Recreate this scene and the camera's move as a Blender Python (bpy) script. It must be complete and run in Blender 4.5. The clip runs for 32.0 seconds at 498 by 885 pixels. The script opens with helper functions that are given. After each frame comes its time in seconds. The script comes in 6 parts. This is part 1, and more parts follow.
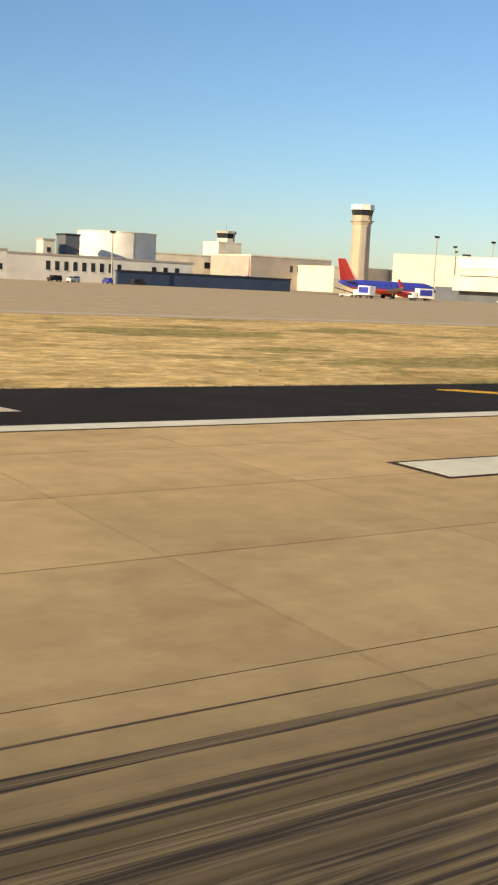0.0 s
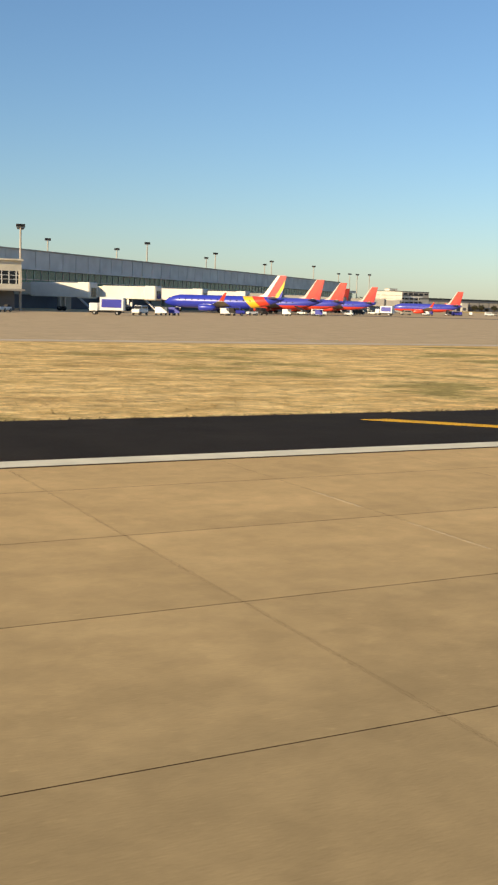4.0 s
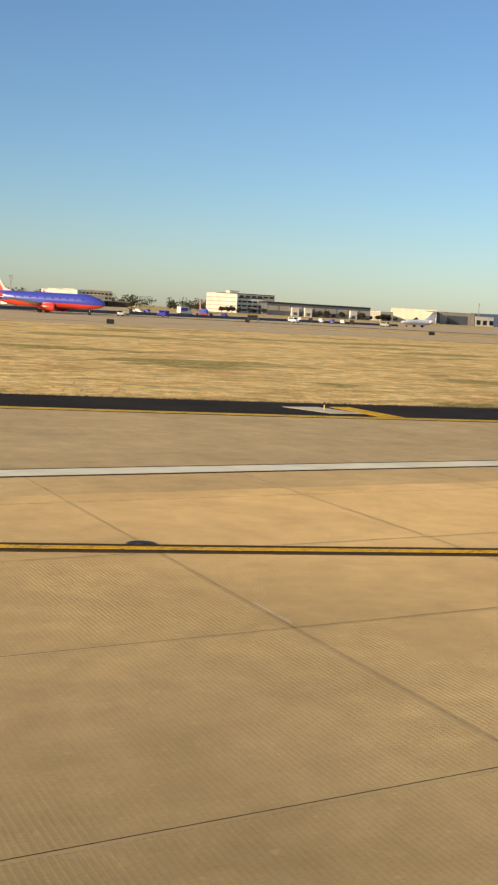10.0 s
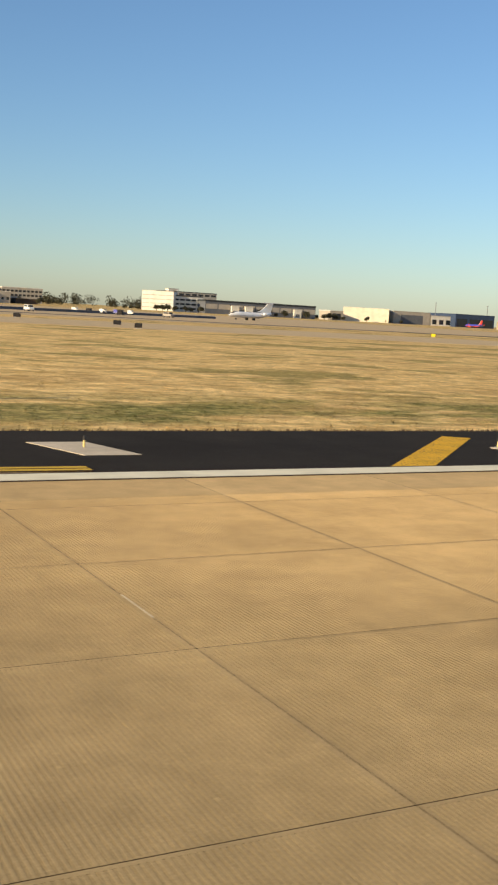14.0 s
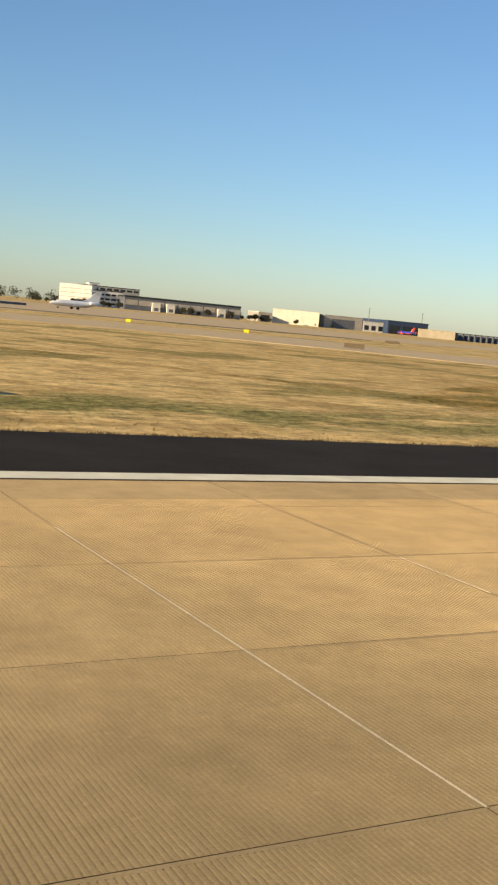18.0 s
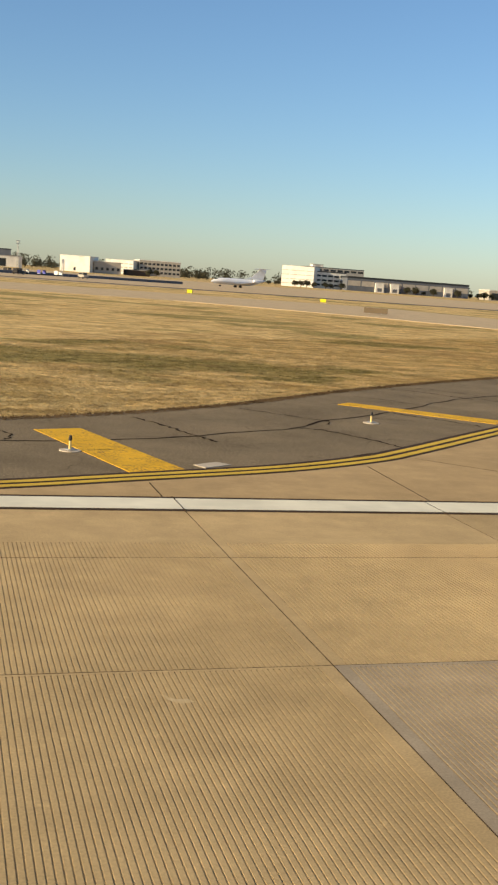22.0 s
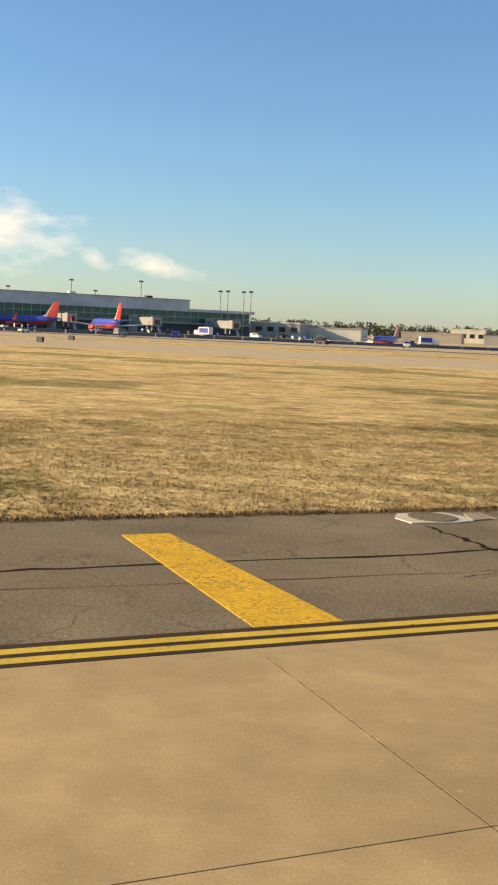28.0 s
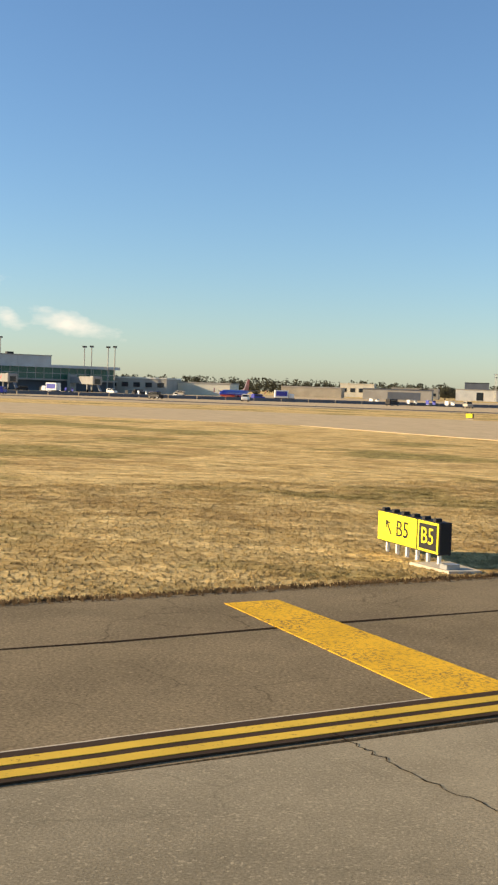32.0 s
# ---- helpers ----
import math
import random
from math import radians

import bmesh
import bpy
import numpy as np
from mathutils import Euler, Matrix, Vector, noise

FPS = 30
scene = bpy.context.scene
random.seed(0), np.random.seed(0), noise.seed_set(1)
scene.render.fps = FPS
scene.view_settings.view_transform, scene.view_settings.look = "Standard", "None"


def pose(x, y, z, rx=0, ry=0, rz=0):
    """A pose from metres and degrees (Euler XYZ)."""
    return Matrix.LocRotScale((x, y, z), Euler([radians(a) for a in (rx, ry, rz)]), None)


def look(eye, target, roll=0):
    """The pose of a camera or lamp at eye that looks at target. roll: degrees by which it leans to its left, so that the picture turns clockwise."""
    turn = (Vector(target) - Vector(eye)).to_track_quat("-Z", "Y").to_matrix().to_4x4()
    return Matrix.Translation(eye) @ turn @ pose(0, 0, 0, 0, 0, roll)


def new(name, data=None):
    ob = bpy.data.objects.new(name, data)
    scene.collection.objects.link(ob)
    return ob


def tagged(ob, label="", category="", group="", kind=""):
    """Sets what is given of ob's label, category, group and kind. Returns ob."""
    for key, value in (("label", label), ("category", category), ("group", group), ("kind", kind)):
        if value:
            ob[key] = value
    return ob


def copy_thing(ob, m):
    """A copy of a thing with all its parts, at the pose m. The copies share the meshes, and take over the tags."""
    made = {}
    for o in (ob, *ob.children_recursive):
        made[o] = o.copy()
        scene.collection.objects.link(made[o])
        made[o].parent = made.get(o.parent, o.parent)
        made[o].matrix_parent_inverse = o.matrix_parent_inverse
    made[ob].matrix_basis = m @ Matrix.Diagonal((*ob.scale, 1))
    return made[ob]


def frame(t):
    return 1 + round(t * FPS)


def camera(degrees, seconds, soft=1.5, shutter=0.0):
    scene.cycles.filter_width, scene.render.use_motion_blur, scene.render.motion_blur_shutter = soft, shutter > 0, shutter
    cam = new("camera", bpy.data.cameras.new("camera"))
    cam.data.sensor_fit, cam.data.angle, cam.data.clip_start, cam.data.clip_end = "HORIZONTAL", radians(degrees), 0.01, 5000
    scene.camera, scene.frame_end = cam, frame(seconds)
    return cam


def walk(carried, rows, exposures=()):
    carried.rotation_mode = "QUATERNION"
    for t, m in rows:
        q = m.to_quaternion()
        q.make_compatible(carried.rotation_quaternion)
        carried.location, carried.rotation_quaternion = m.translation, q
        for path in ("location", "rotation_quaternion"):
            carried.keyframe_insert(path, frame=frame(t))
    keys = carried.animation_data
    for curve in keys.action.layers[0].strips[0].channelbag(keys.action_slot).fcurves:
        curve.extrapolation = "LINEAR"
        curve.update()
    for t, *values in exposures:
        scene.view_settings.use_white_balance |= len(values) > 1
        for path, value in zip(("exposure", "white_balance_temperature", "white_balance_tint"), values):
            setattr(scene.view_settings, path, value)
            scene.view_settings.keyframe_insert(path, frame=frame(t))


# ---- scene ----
# Everything is written in metres of the real place and drawn at the model scale K.
K = 0.66
cam = camera(25.691, 32.0, soft=2.3, shutter=0.04)
# seconds, along the runway, across it, height, turn to the right, tilt, lean
PATH = [
    (0, 100.012, -21.802, 3.410, 32.706, -8.431, 2.892),
    (0.5, 129.452, -21.680, 3.410, 33.740, -8.337, 3.318),
    (1, 158.361, -21.570, 3.410, 30.427, -8.752, 2.852),
    (1.5, 186.732, -21.473, 3.410, 29.596, -8.671, 1.993),
    (2, 214.558, -21.391, 3.410, 28.752, -8.668, 3.110),
    (2.5, 241.828, -21.328, 3.410, 28.416, -8.355, 2.959),
    (3, 268.530, -21.298, 3.410, 27.066, -8.079, 2.082),
    (3.5, 294.649, -21.270, 3.410, 26.313, -7.715, 1.911),
    (4, 320.145, -21.121, 3.410, 27.532, -7.307, 1.727),
    (4.5, 344.960, -20.816, 3.410, 26.413, -7.200, 1.218),
    (5, 369.062, -20.570, 3.410, 26.934, -7.043, 1.324),
    (5.5, 392.441, -20.385, 3.410, 28.863, -6.858, 1.982),
    (6, 415.037, -20.261, 3.410, 30.798, -6.776, 2.813),
    (6.5, 436.791, -20.197, 3.410, 31.339, -6.927, 3.438),
    (7, 457.693, -20.193, 3.410, 30.251, -7.334, 3.795),
    (7.5, 477.730, -20.221, 3.410, 29.969, -7.487, 3.957),
    (8, 496.869, -20.247, 3.410, 30.049, -7.401, 4.087),
    (8.5, 515.086, -20.235, 3.410, 29.654, -7.297, 3.780),
    (9, 532.388, -20.217, 3.410, 29.372, -7.189, 3.660),
    (9.5, 548.785, -20.223, 3.410, 28.765, -7.083, 3.379),
    (10, 564.343, -20.262, 3.410, 28.219, -6.858, 3.237),
    (10.5, 579.124, -20.338, 3.410, 28.120, -6.391, 3.537),
    (11, 593.218, -20.402, 3.410, 28.443, -5.701, 3.184),
    (11.5, 606.720, -20.397, 3.410, 28.373, -5.472, 3.294),
    (12, 619.712, -20.335, 3.410, 28.955, -5.568, 3.405),
    (12.5, 632.257, -20.266, 3.410, 28.584, -5.719, 3.124),
    (13, 644.400, -20.197, 3.410, 27.974, -6.315, 3.788),
    (13.5, 656.150, -20.107, 3.410, 28.127, -6.435, 3.224),
    (14, 667.488, -20.021, 3.410, 27.711, -6.756, 3.229),
    (14.5, 678.375, -19.957, 3.410, 27.275, -6.872, 3.418),
    (15, 688.790, -19.924, 3.410, 27.336, -6.915, 3.617),
    (15.5, 698.732, -19.919, 3.410, 27.806, -6.879, 3.830),
    (16, 708.186, -19.923, 3.410, 28.152, -6.726, 4.081),
    (16.5, 717.134, -19.918, 3.410, 27.842, -6.421, 4.397),
    (17, 725.575, -19.900, 3.410, 26.785, -5.957, 4.782),
    (17.5, 733.527, -19.882, 3.410, 26.889, -6.697, 5.240),
    (18, 741.124, -19.865, 3.430, 29.326, -6.479, 5.391),
    (18.5, 748.260, -19.871, 3.450, 29.302, -6.450, 5.495),
    (19, 754.911, -19.817, 3.480, 28.308, -6.391, 5.302),
    (19.5, 761.046, -19.679, 3.507, 27.949, -6.056, 4.707),
    (20, 766.767, -19.320, 3.524, 26.444, -6.232, 4.526),
    (20.5, 771.540, -18.681, 3.522, 23.747, -6.580, 4.375),
    (21, 776.318, -17.902, 3.550, 22.709, -6.209, 4.830),
    (21.5, 780.135, -16.866, 3.534, 19.155, -7.196, 4.402),
    (22, 783.942, -15.720, 3.502, 16.129, -8.433, 4.138),
    (22.5, 786.922, -14.299, 3.435, 12.920, -9.576, 3.700),
    (23, 790.076, -12.353, 3.357, 8.537, -10.139, 3.223),
    (23.5, 792.555, -10.549, 3.337, 5.824, -9.571, 2.441),
    (24, 795.185, -8.558, 3.363, 2.096, -8.552, 1.891),
    (24.5, 797.359, -6.603, 3.392, -1.702, -8.054, 2.520),
    (25, 799.585, -4.690, 3.410, -5.074, -7.452, 2.509),
    (25.5, 801.582, -2.821, 3.413, -7.761, -7.096, 2.498),
    (26, 803.536, -0.882, 3.410, -9.907, -6.883, 2.487),
    (26.5, 805.632, 1.239, 3.407, -11.654, -6.709, 2.476),
    (27, 807.959, 3.608, 3.401, -13.581, -6.532, 2.124),
    (27.5, 810.090, 5.739, 3.409, -14.847, -6.331, 2.217),
    (28, 812.589, 8.008, 3.428, -15.856, -5.906, 2.516),
    (28.5, 814.705, 10.297, 3.414, -15.960, -5.355, 2.594),
    (29, 817.231, 12.727, 3.427, -16.423, -4.699, 2.203),
    (29.5, 819.489, 15.080, 3.402, -15.033, -3.983, 1.964),
    (30, 822.177, 17.488, 3.420, -15.258, -3.976, 1.706),
    (30.5, 824.775, 19.504, 3.410, -15.034, -4.106, 1.955),
    (31, 827.213, 21.313, 3.396, -13.463, -3.687, 1.743),
    (31.5, 829.536, 23.275, 3.405, -12.690, -3.189, 1.605),
    (32, 832.067, 25.542, 3.411, -11.621, -2.768, 1.897)]
rows = []
for t, x, y, z, turn, tilt, lean in PATH:
    a, b = radians(turn), radians(tilt)
    eye = Vector((x, y, z)) * K
    rows.append((t, look(eye, eye + Vector((math.sin(a) * math.cos(b), math.cos(a) * math.cos(b), math.sin(b))), lean)))
walk(cam, rows, exposures=((0, 0.56, 6500, 10), (1, 0.50, 6500, 10), (2, 0.46, 6500, 10), (3, 0.52, 6500, 10), (4, 0.52, 6500, 10), (7, 0.56, 6500, 10), (9, 0.53, 6500, 10), (10, 0.45, 6440, 10), (11, 0.47, 6450, 10), (14, 0.51, 6500, 10), (20, 0.57, 6500, 10), (23, 0.65, 6500, 10), (24, 0.78, 6500, 10), (24.5, 0.90, 6500, 10), (27, 0.86, 6480, 10), (32, 0.86, 6480, 10)))

# ---- sky and sun ----
SUN_AZ, SUN_EL = 13.0, 18.0
world = bpy.data.worlds.new("sky")
scene.world = world
world.use_nodes = True
wn, wl = world.node_tree.nodes, world.node_tree.links
sky = wn.new("ShaderNodeTexSky")
sky.sky_type, sky.sun_disc = "NISHITA", False
sky.sun_elevation, sky.sun_rotation = radians(SUN_EL), radians(-90 - SUN_AZ)
sky.air_density, sky.dust_density, sky.ozone_density = 1.1, 0.35, 4.0
wcoord = wn.new("ShaderNodeTexCoord")
# cumulus low over the terminal: two soft ellipses broken up by noise
# bearing, height, half width, half height, slope
CLOUD_DIRS = ((-29.4, 0.074, 0.078, 0.032, 0.0), (-21.0, 0.053, 0.044, 0.012, 0.20), (-24.2, 0.056, 0.018, 0.012, 0.1))
cmap = wn.new("ShaderNodeMapping")
cmap.inputs["Scale"].default_value = (14, 14, 34)
cnoise = wn.new("ShaderNodeTexNoise")
cnoise.inputs["Scale"].default_value, cnoise.inputs["Detail"].default_value, cnoise.inputs["Roughness"].default_value = 1.5, 7, 0.58
wl.new(wcoord.outputs["Generated"], cmap.inputs[0])
wl.new(cmap.outputs[0], cnoise.inputs[0])


def wmath(kind, a, b=0.0, c=0.0):
    node = wn.new("ShaderNodeMath")
    node.operation = kind
    for slot, v in zip(node.inputs, (a, b, c)):
        if isinstance(v, (int, float)):
            slot.default_value = v
        else:
            wl.new(v, slot)
    return node.outputs[0]


def wdot(v):
    node = wn.new("ShaderNodeVectorMath")
    node.operation = "DOT_PRODUCT"
    node.inputs[1].default_value = v
    wl.new(wcoord.outputs["Generated"], node.inputs[0])
    return node.outputs["Value"]


tint = wn.new("ShaderNodeMixRGB")
tint.blend_type = "MULTIPLY"
tint.inputs[0].default_value, tint.inputs[2].default_value = 1.0, (0.95, 1.0, 1.06, 1)
wl.new(sky.outputs[0], tint.inputs[1])
shown = tint.outputs[0]
for az, up, half_w, half_h, tilt_ in CLOUD_DIRS:
    a = radians(az)
    side = wmath("MULTIPLY", wmath("SUBTRACT", wdot((math.cos(a), -math.sin(a), 0)), 0.0), 1 / half_w)
    rise = wmath("MULTIPLY", wmath("SUBTRACT", wmath("MULTIPLY_ADD", side, tilt_ * half_w, wdot((0, 0, 1))), up), 1 / half_h)
    front = wmath("GREATER_THAN", wdot((math.sin(a), math.cos(a), 0)), 0.0)
    away = wmath("SQRT", wmath("ADD", wmath("MULTIPLY", side, side), wmath("MULTIPLY", rise, rise)))
    body_ = wmath("ADD", wmath("MULTIPLY", cnoise.outputs[0], 1.5), wmath("MULTIPLY", away, -0.62))
    cramp = wn.new("ShaderNodeMapRange")
    cramp.inputs["From Min"].default_value, cramp.inputs["From Max"].default_value, cramp.inputs["To Max"].default_value = 0.14, 0.72, 0.85
    wl.new(body_, cramp.inputs[0])
    cmix = wn.new("ShaderNodeMixRGB")
    cmix.inputs[2].default_value = (7.4, 6.5, 5.3, 1)
    wl.new(wmath("MULTIPLY", cramp.outputs[0], front), cmix.inputs[0])
    wl.new(shown, cmix.inputs[1])
    shown = cmix.outputs[0]
bg = wn["Background"]
bg.inputs[1].default_value = 0.089
wl.new(shown, bg.inputs[0])

sun = new("sun", bpy.data.lights.new("sun", "SUN"))
sun.data.energy, sun.data.angle, sun.data.color = 5.0, radians(0.5), (1.0, 0.80, 0.51)
sun.matrix_world = look((0, 0, 0), (math.cos(radians(SUN_AZ)), math.sin(radians(SUN_AZ)), -math.tan(radians(SUN_EL))))


# ---- materials ----
def nodes_of(name):
    m = bpy.data.materials.new(name)
    m.use_nodes = True
    return m, m.node_tree.nodes, m.node_tree.links, m.node_tree.nodes["Principled BSDF"]


def real_place(n, l, stretch=(1, 1, 1), local=False):
    """Texture coordinates in metres of the real place."""
    mp = n.new("ShaderNodeMapping")
    mp.inputs["Scale"].default_value = [v / K for v in stretch]
    if local:
        l.new(n.new("ShaderNodeTexCoord").outputs["Object"], mp.inputs[0])
    else:
        l.new(n.new("ShaderNodeNewGeometry").outputs["Position"], mp.inputs[0])
    return mp.outputs[0]


def noise_of(n, l, coords, scale, detail=4, rough=0.55):
    t = n.new("ShaderNodeTexNoise")
    t.inputs["Scale"].default_value, t.inputs["Detail"].default_value, t.inputs["Roughness"].default_value = scale, detail, rough
    l.new(coords, t.inputs["Vector"])
    return t.outputs["Fac"]


def ranged(n, l, value, a, b, c=0.0, d=1.0):
    r = n.new("ShaderNodeMapRange")
    for key, v in (("From Min", a), ("From Max", b), ("To Min", c), ("To Max", d)):
        r.inputs[key].default_value = v
    l.new(value, r.inputs[0])
    return r.outputs[0]


def mixed(n, l, fac, a, b, kind="MIX"):
    x = n.new("ShaderNodeMixRGB")
    x.blend_type = kind
    for slot, v in zip(x.inputs, (fac, a, b)):
        if isinstance(v, (int, float)):
            slot.default_value = v
        elif isinstance(v, tuple):
            slot.default_value = (*v, 1)
        else:
            l.new(v, slot)
    return x.outputs[0]


def times(n, l, a, b):
    x = n.new("ShaderNodeMath")
    x.operation = "MULTIPLY"
    for slot, v in zip(x.inputs, (a, b)):
        if isinstance(v, (int, float)):
            slot.default_value = v
        else:
            l.new(v, slot)
    return x.outputs[0]


def bumped(n, l, bsdf, height, strength, distance):
    b = n.new("ShaderNodeBump")
    b.inputs["Strength"].default_value, b.inputs["Distance"].default_value = strength, distance * K
    l.new(height, b.inputs["Height"])
    l.new(b.outputs[0], bsdf.inputs["Normal"])


def surf(name, base, dark=None, scale=0.4, grain=30.0, grain_amount=0.25, rough=0.8, bump=0.3, depth=0.004, metal=0.0, spec=0.3, local=True, stretch=(1, 1, 1)):
    """A surface with stains of one size and grain of another."""
    m, n, l, bsdf = nodes_of(name)
    at = real_place(n, l, stretch, local)
    big = ranged(n, l, noise_of(n, l, at, scale, 5), 0.3, 0.7)
    fine = noise_of(n, l, at, grain, 3)
    dark = dark or tuple(v * 0.78 for v in base)
    col = mixed(n, l, big, dark, base)
    col = mixed(n, l, grain_amount, col, ranged(n, l, fine, 0.3, 0.7, 0.35, 1.35), "MULTIPLY")
    l.new(col, bsdf.inputs["Base Color"])
    l.new(ranged(n, l, big, 0, 1, min(rough + 0.08, 1), rough - 0.05), bsdf.inputs["Roughness"])
    bsdf.inputs["Metallic"].default_value, bsdf.inputs["Specular IOR Level"].default_value = metal, spec
    if bump:
        bumped(n, l, bsdf, fine, bump, depth)
    return m


def concrete(name, base, rubber=False, random_from="object"):
    m, n, l, bsdf = nodes_of(name)
    at = real_place(n, l)
    long = real_place(n, l, (0.08, 1.0, 1.0))
    blot = ranged(n, l, noise_of(n, l, at, 0.35, 6), 0.3, 0.72)
    streak = ranged(n, l, noise_of(n, l, long, 0.9, 4), 0.32, 0.7)
    fine = noise_of(n, l, at, 45, 3)
    speck = ranged(n, l, noise_of(n, l, at, 9, 2), 0.68, 0.75)
    scuff = ranged(n, l, noise_of(n, l, at, 0.9, 6, 0.75), 0.58, 0.72, 0.0, 0.35)
    col = mixed(n, l, blot, tuple(v * 0.82 for v in base), tuple(v * 1.09 for v in base))
    cloud = ranged(n, l, noise_of(n, l, at, 1.6, 5, 0.65), 0.35, 0.65, 0.88, 1.08)
    col = mixed(n, l, 1.0, col, cloud, "MULTIPLY")
    col = mixed(n, l, times(n, l, streak, 0.35), col, tuple(v * 0.80 for v in base))
    if random_from == "object":
        rnd = n.new("ShaderNodeObjectInfo").outputs["Random"]
    else:
        rnd = n.new("ShaderNodeNewGeometry").outputs["Random Per Island"]
    col = mixed(n, l, 1.0, col, ranged(n, l, rnd, 0, 1, 0.93, 1.05), "MULTIPLY")
    col = mixed(n, l, times(n, l, speck, 0.35), col, tuple(v * 1.35 for v in base))
    col = mixed(n, l, scuff, col, tuple(min(v * 1.3, 0.7) for v in base))
    col = mixed(n, l, 0.3, col, ranged(n, l, fine, 0.3, 0.7, 0.5, 1.4), "MULTIPLY")
    if rubber:
        sep = n.new("ShaderNodeSeparateXYZ")
        l.new(real_place(n, l), sep.inputs[0])
        worn = n.new("ShaderNodeMath")
        worn.operation = "MULTIPLY_ADD"
        worn.inputs[1].default_value = 7.0
        l.new(noise_of(n, l, real_place(n, l, (0.05, 1.0, 1.0)), 0.5, 4, 0.6), worn.inputs[0])
        l.new(sep.outputs["Y"], worn.inputs[2])
        clean = mixed(n, l, 1.0, col, (1.46, 1.385, 1.28), "MULTIPLY")
        lane = times(n, l, ranged(n, l, worn.outputs[0], -11.0, -1.0), ranged(n, l, sep.outputs["X"], 750, 795, 1.0, 0.25))
        col = mixed(n, l, lane, col, clean)
        rub = noise_of(n, l, real_place(n, l, (0.004, 1.0, 1.0)), 0.9, 5, 0.62)
        wisp = ranged(n, l, noise_of(n, l, real_place(n, l, (0.006, 1.0, 1.0)), 6.0, 3, 0.6), 0.35, 0.65, 0.7, 1.0)
        along = ranged(n, l, sep.outputs["X"], 105, 150, 0.24, -0.02)
        lift = n.new("ShaderNodeMath")
        l.new(rub, lift.inputs[0])
        l.new(along, lift.inputs[1])
        thin = ranged(n, l, lift.outputs[0], 0.56, 0.66)
        across = ranged(n, l, sep.outputs["Y"], -14.4, -16.6)
        far = ranged(n, l, sep.outputs["X"], 215, 300, 1.0, 0.15)
        mask = times(n, l, times(n, l, times(n, l, thin, wisp), across), far)
        col = mixed(n, l, times(n, l, mask, 0.96), col, (0.024, 0.021, 0.018))
    l.new(col, bsdf.inputs["Base Color"])
    bsdf.inputs["Roughness"].default_value = 0.85
    bsdf.inputs["Specular IOR Level"].default_value = 0.06
    bumped(n, l, bsdf, fine, 0.35, 0.004)
    return m


def asphalt(name, base, grain=24.0, amount=0.6, crackle=0.5):
    m, n, l, bsdf = nodes_of(name)
    at = real_place(n, l)
    blot = ranged(n, l, noise_of(n, l, at, 0.35, 6, 0.65), 0.35, 0.65)
    fine = noise_of(n, l, at, grain, 3, 0.8)
    stone = ranged(n, l, noise_of(n, l, at, grain * 0.7, 2), 0.60, 0.68)
    col = mixed(n, l, blot, tuple(v * 0.78 for v in base), tuple(v * 1.14 for v in base))
    col = mixed(n, l, amount, col, ranged(n, l, fine, 0.35, 0.65, 0.35, 1.65), "MULTIPLY")
    col = mixed(n, l, times(n, l, stone, 0.45), col, tuple(min(v * 1.9, 0.6) for v in base))
    if crackle:
        wob = n.new("ShaderNodeMixRGB")
        wob.blend_type = "ADD"
        wob.inputs[0].default_value = 0.5
        tex = n.new("ShaderNodeTexNoise")
        tex.inputs["Scale"].default_value, tex.inputs["Detail"].default_value = 1.8, 4
        l.new(at, tex.inputs["Vector"])
        l.new(at, wob.inputs[1])
        l.new(tex.outputs["Color"], wob.inputs[2])
        vor = n.new("ShaderNodeTexVoronoi")
        vor.feature = "DISTANCE_TO_EDGE"
        vor.inputs["Scale"].default_value = 0.55
        l.new(wob.outputs[0], vor.inputs["Vector"])
        line = ranged(n, l, vor.outputs["Distance"], 0.012, 0.004)
        some = ranged(n, l, noise_of(n, l, at, 0.6, 3), 0.46, 0.60)
        col = mixed(n, l, times(n, l, times(n, l, line, some), crackle), col, tuple(v * 0.3 for v in base))
    l.new(col, bsdf.inputs["Base Color"])
    bsdf.inputs["Roughness"].default_value = 0.9
    bsdf.inputs["Specular IOR Level"].default_value = 0.04
    bumped(n, l, bsdf, fine, 0.5, 0.008)
    return m


def paint(name, base, under, worn=0.62):
    """Road paint, worn through in flecks to the pavement under it."""
    m, n, l, bsdf = nodes_of(name)
    at = real_place(n, l)
    fleck = ranged(n, l, noise_of(n, l, at, 16, 6, 0.75), worn, worn + 0.07)
    worn_off = ranged(n, l, noise_of(n, l, at, 1.3, 4, 0.6), 0.42, 0.62, 0.35, 1.0)
    fleck = times(n, l, fleck, worn_off)
    dirt = ranged(n, l, noise_of(n, l, at, 1.1, 5), 0.35, 0.75, 0.82, 1.05)
    col = mixed(n, l, 1.0, base, dirt, "MULTIPLY")
    col = mixed(n, l, fleck, col, under)
    l.new(col, bsdf.inputs["Base Color"])
    bsdf.inputs["Roughness"].default_value = 0.8
    bsdf.inputs["Specular IOR Level"].default_value = 0.08
    bumped(n, l, bsdf, noise_of(n, l, at, 50, 2), 0.3, 0.003)
    return m


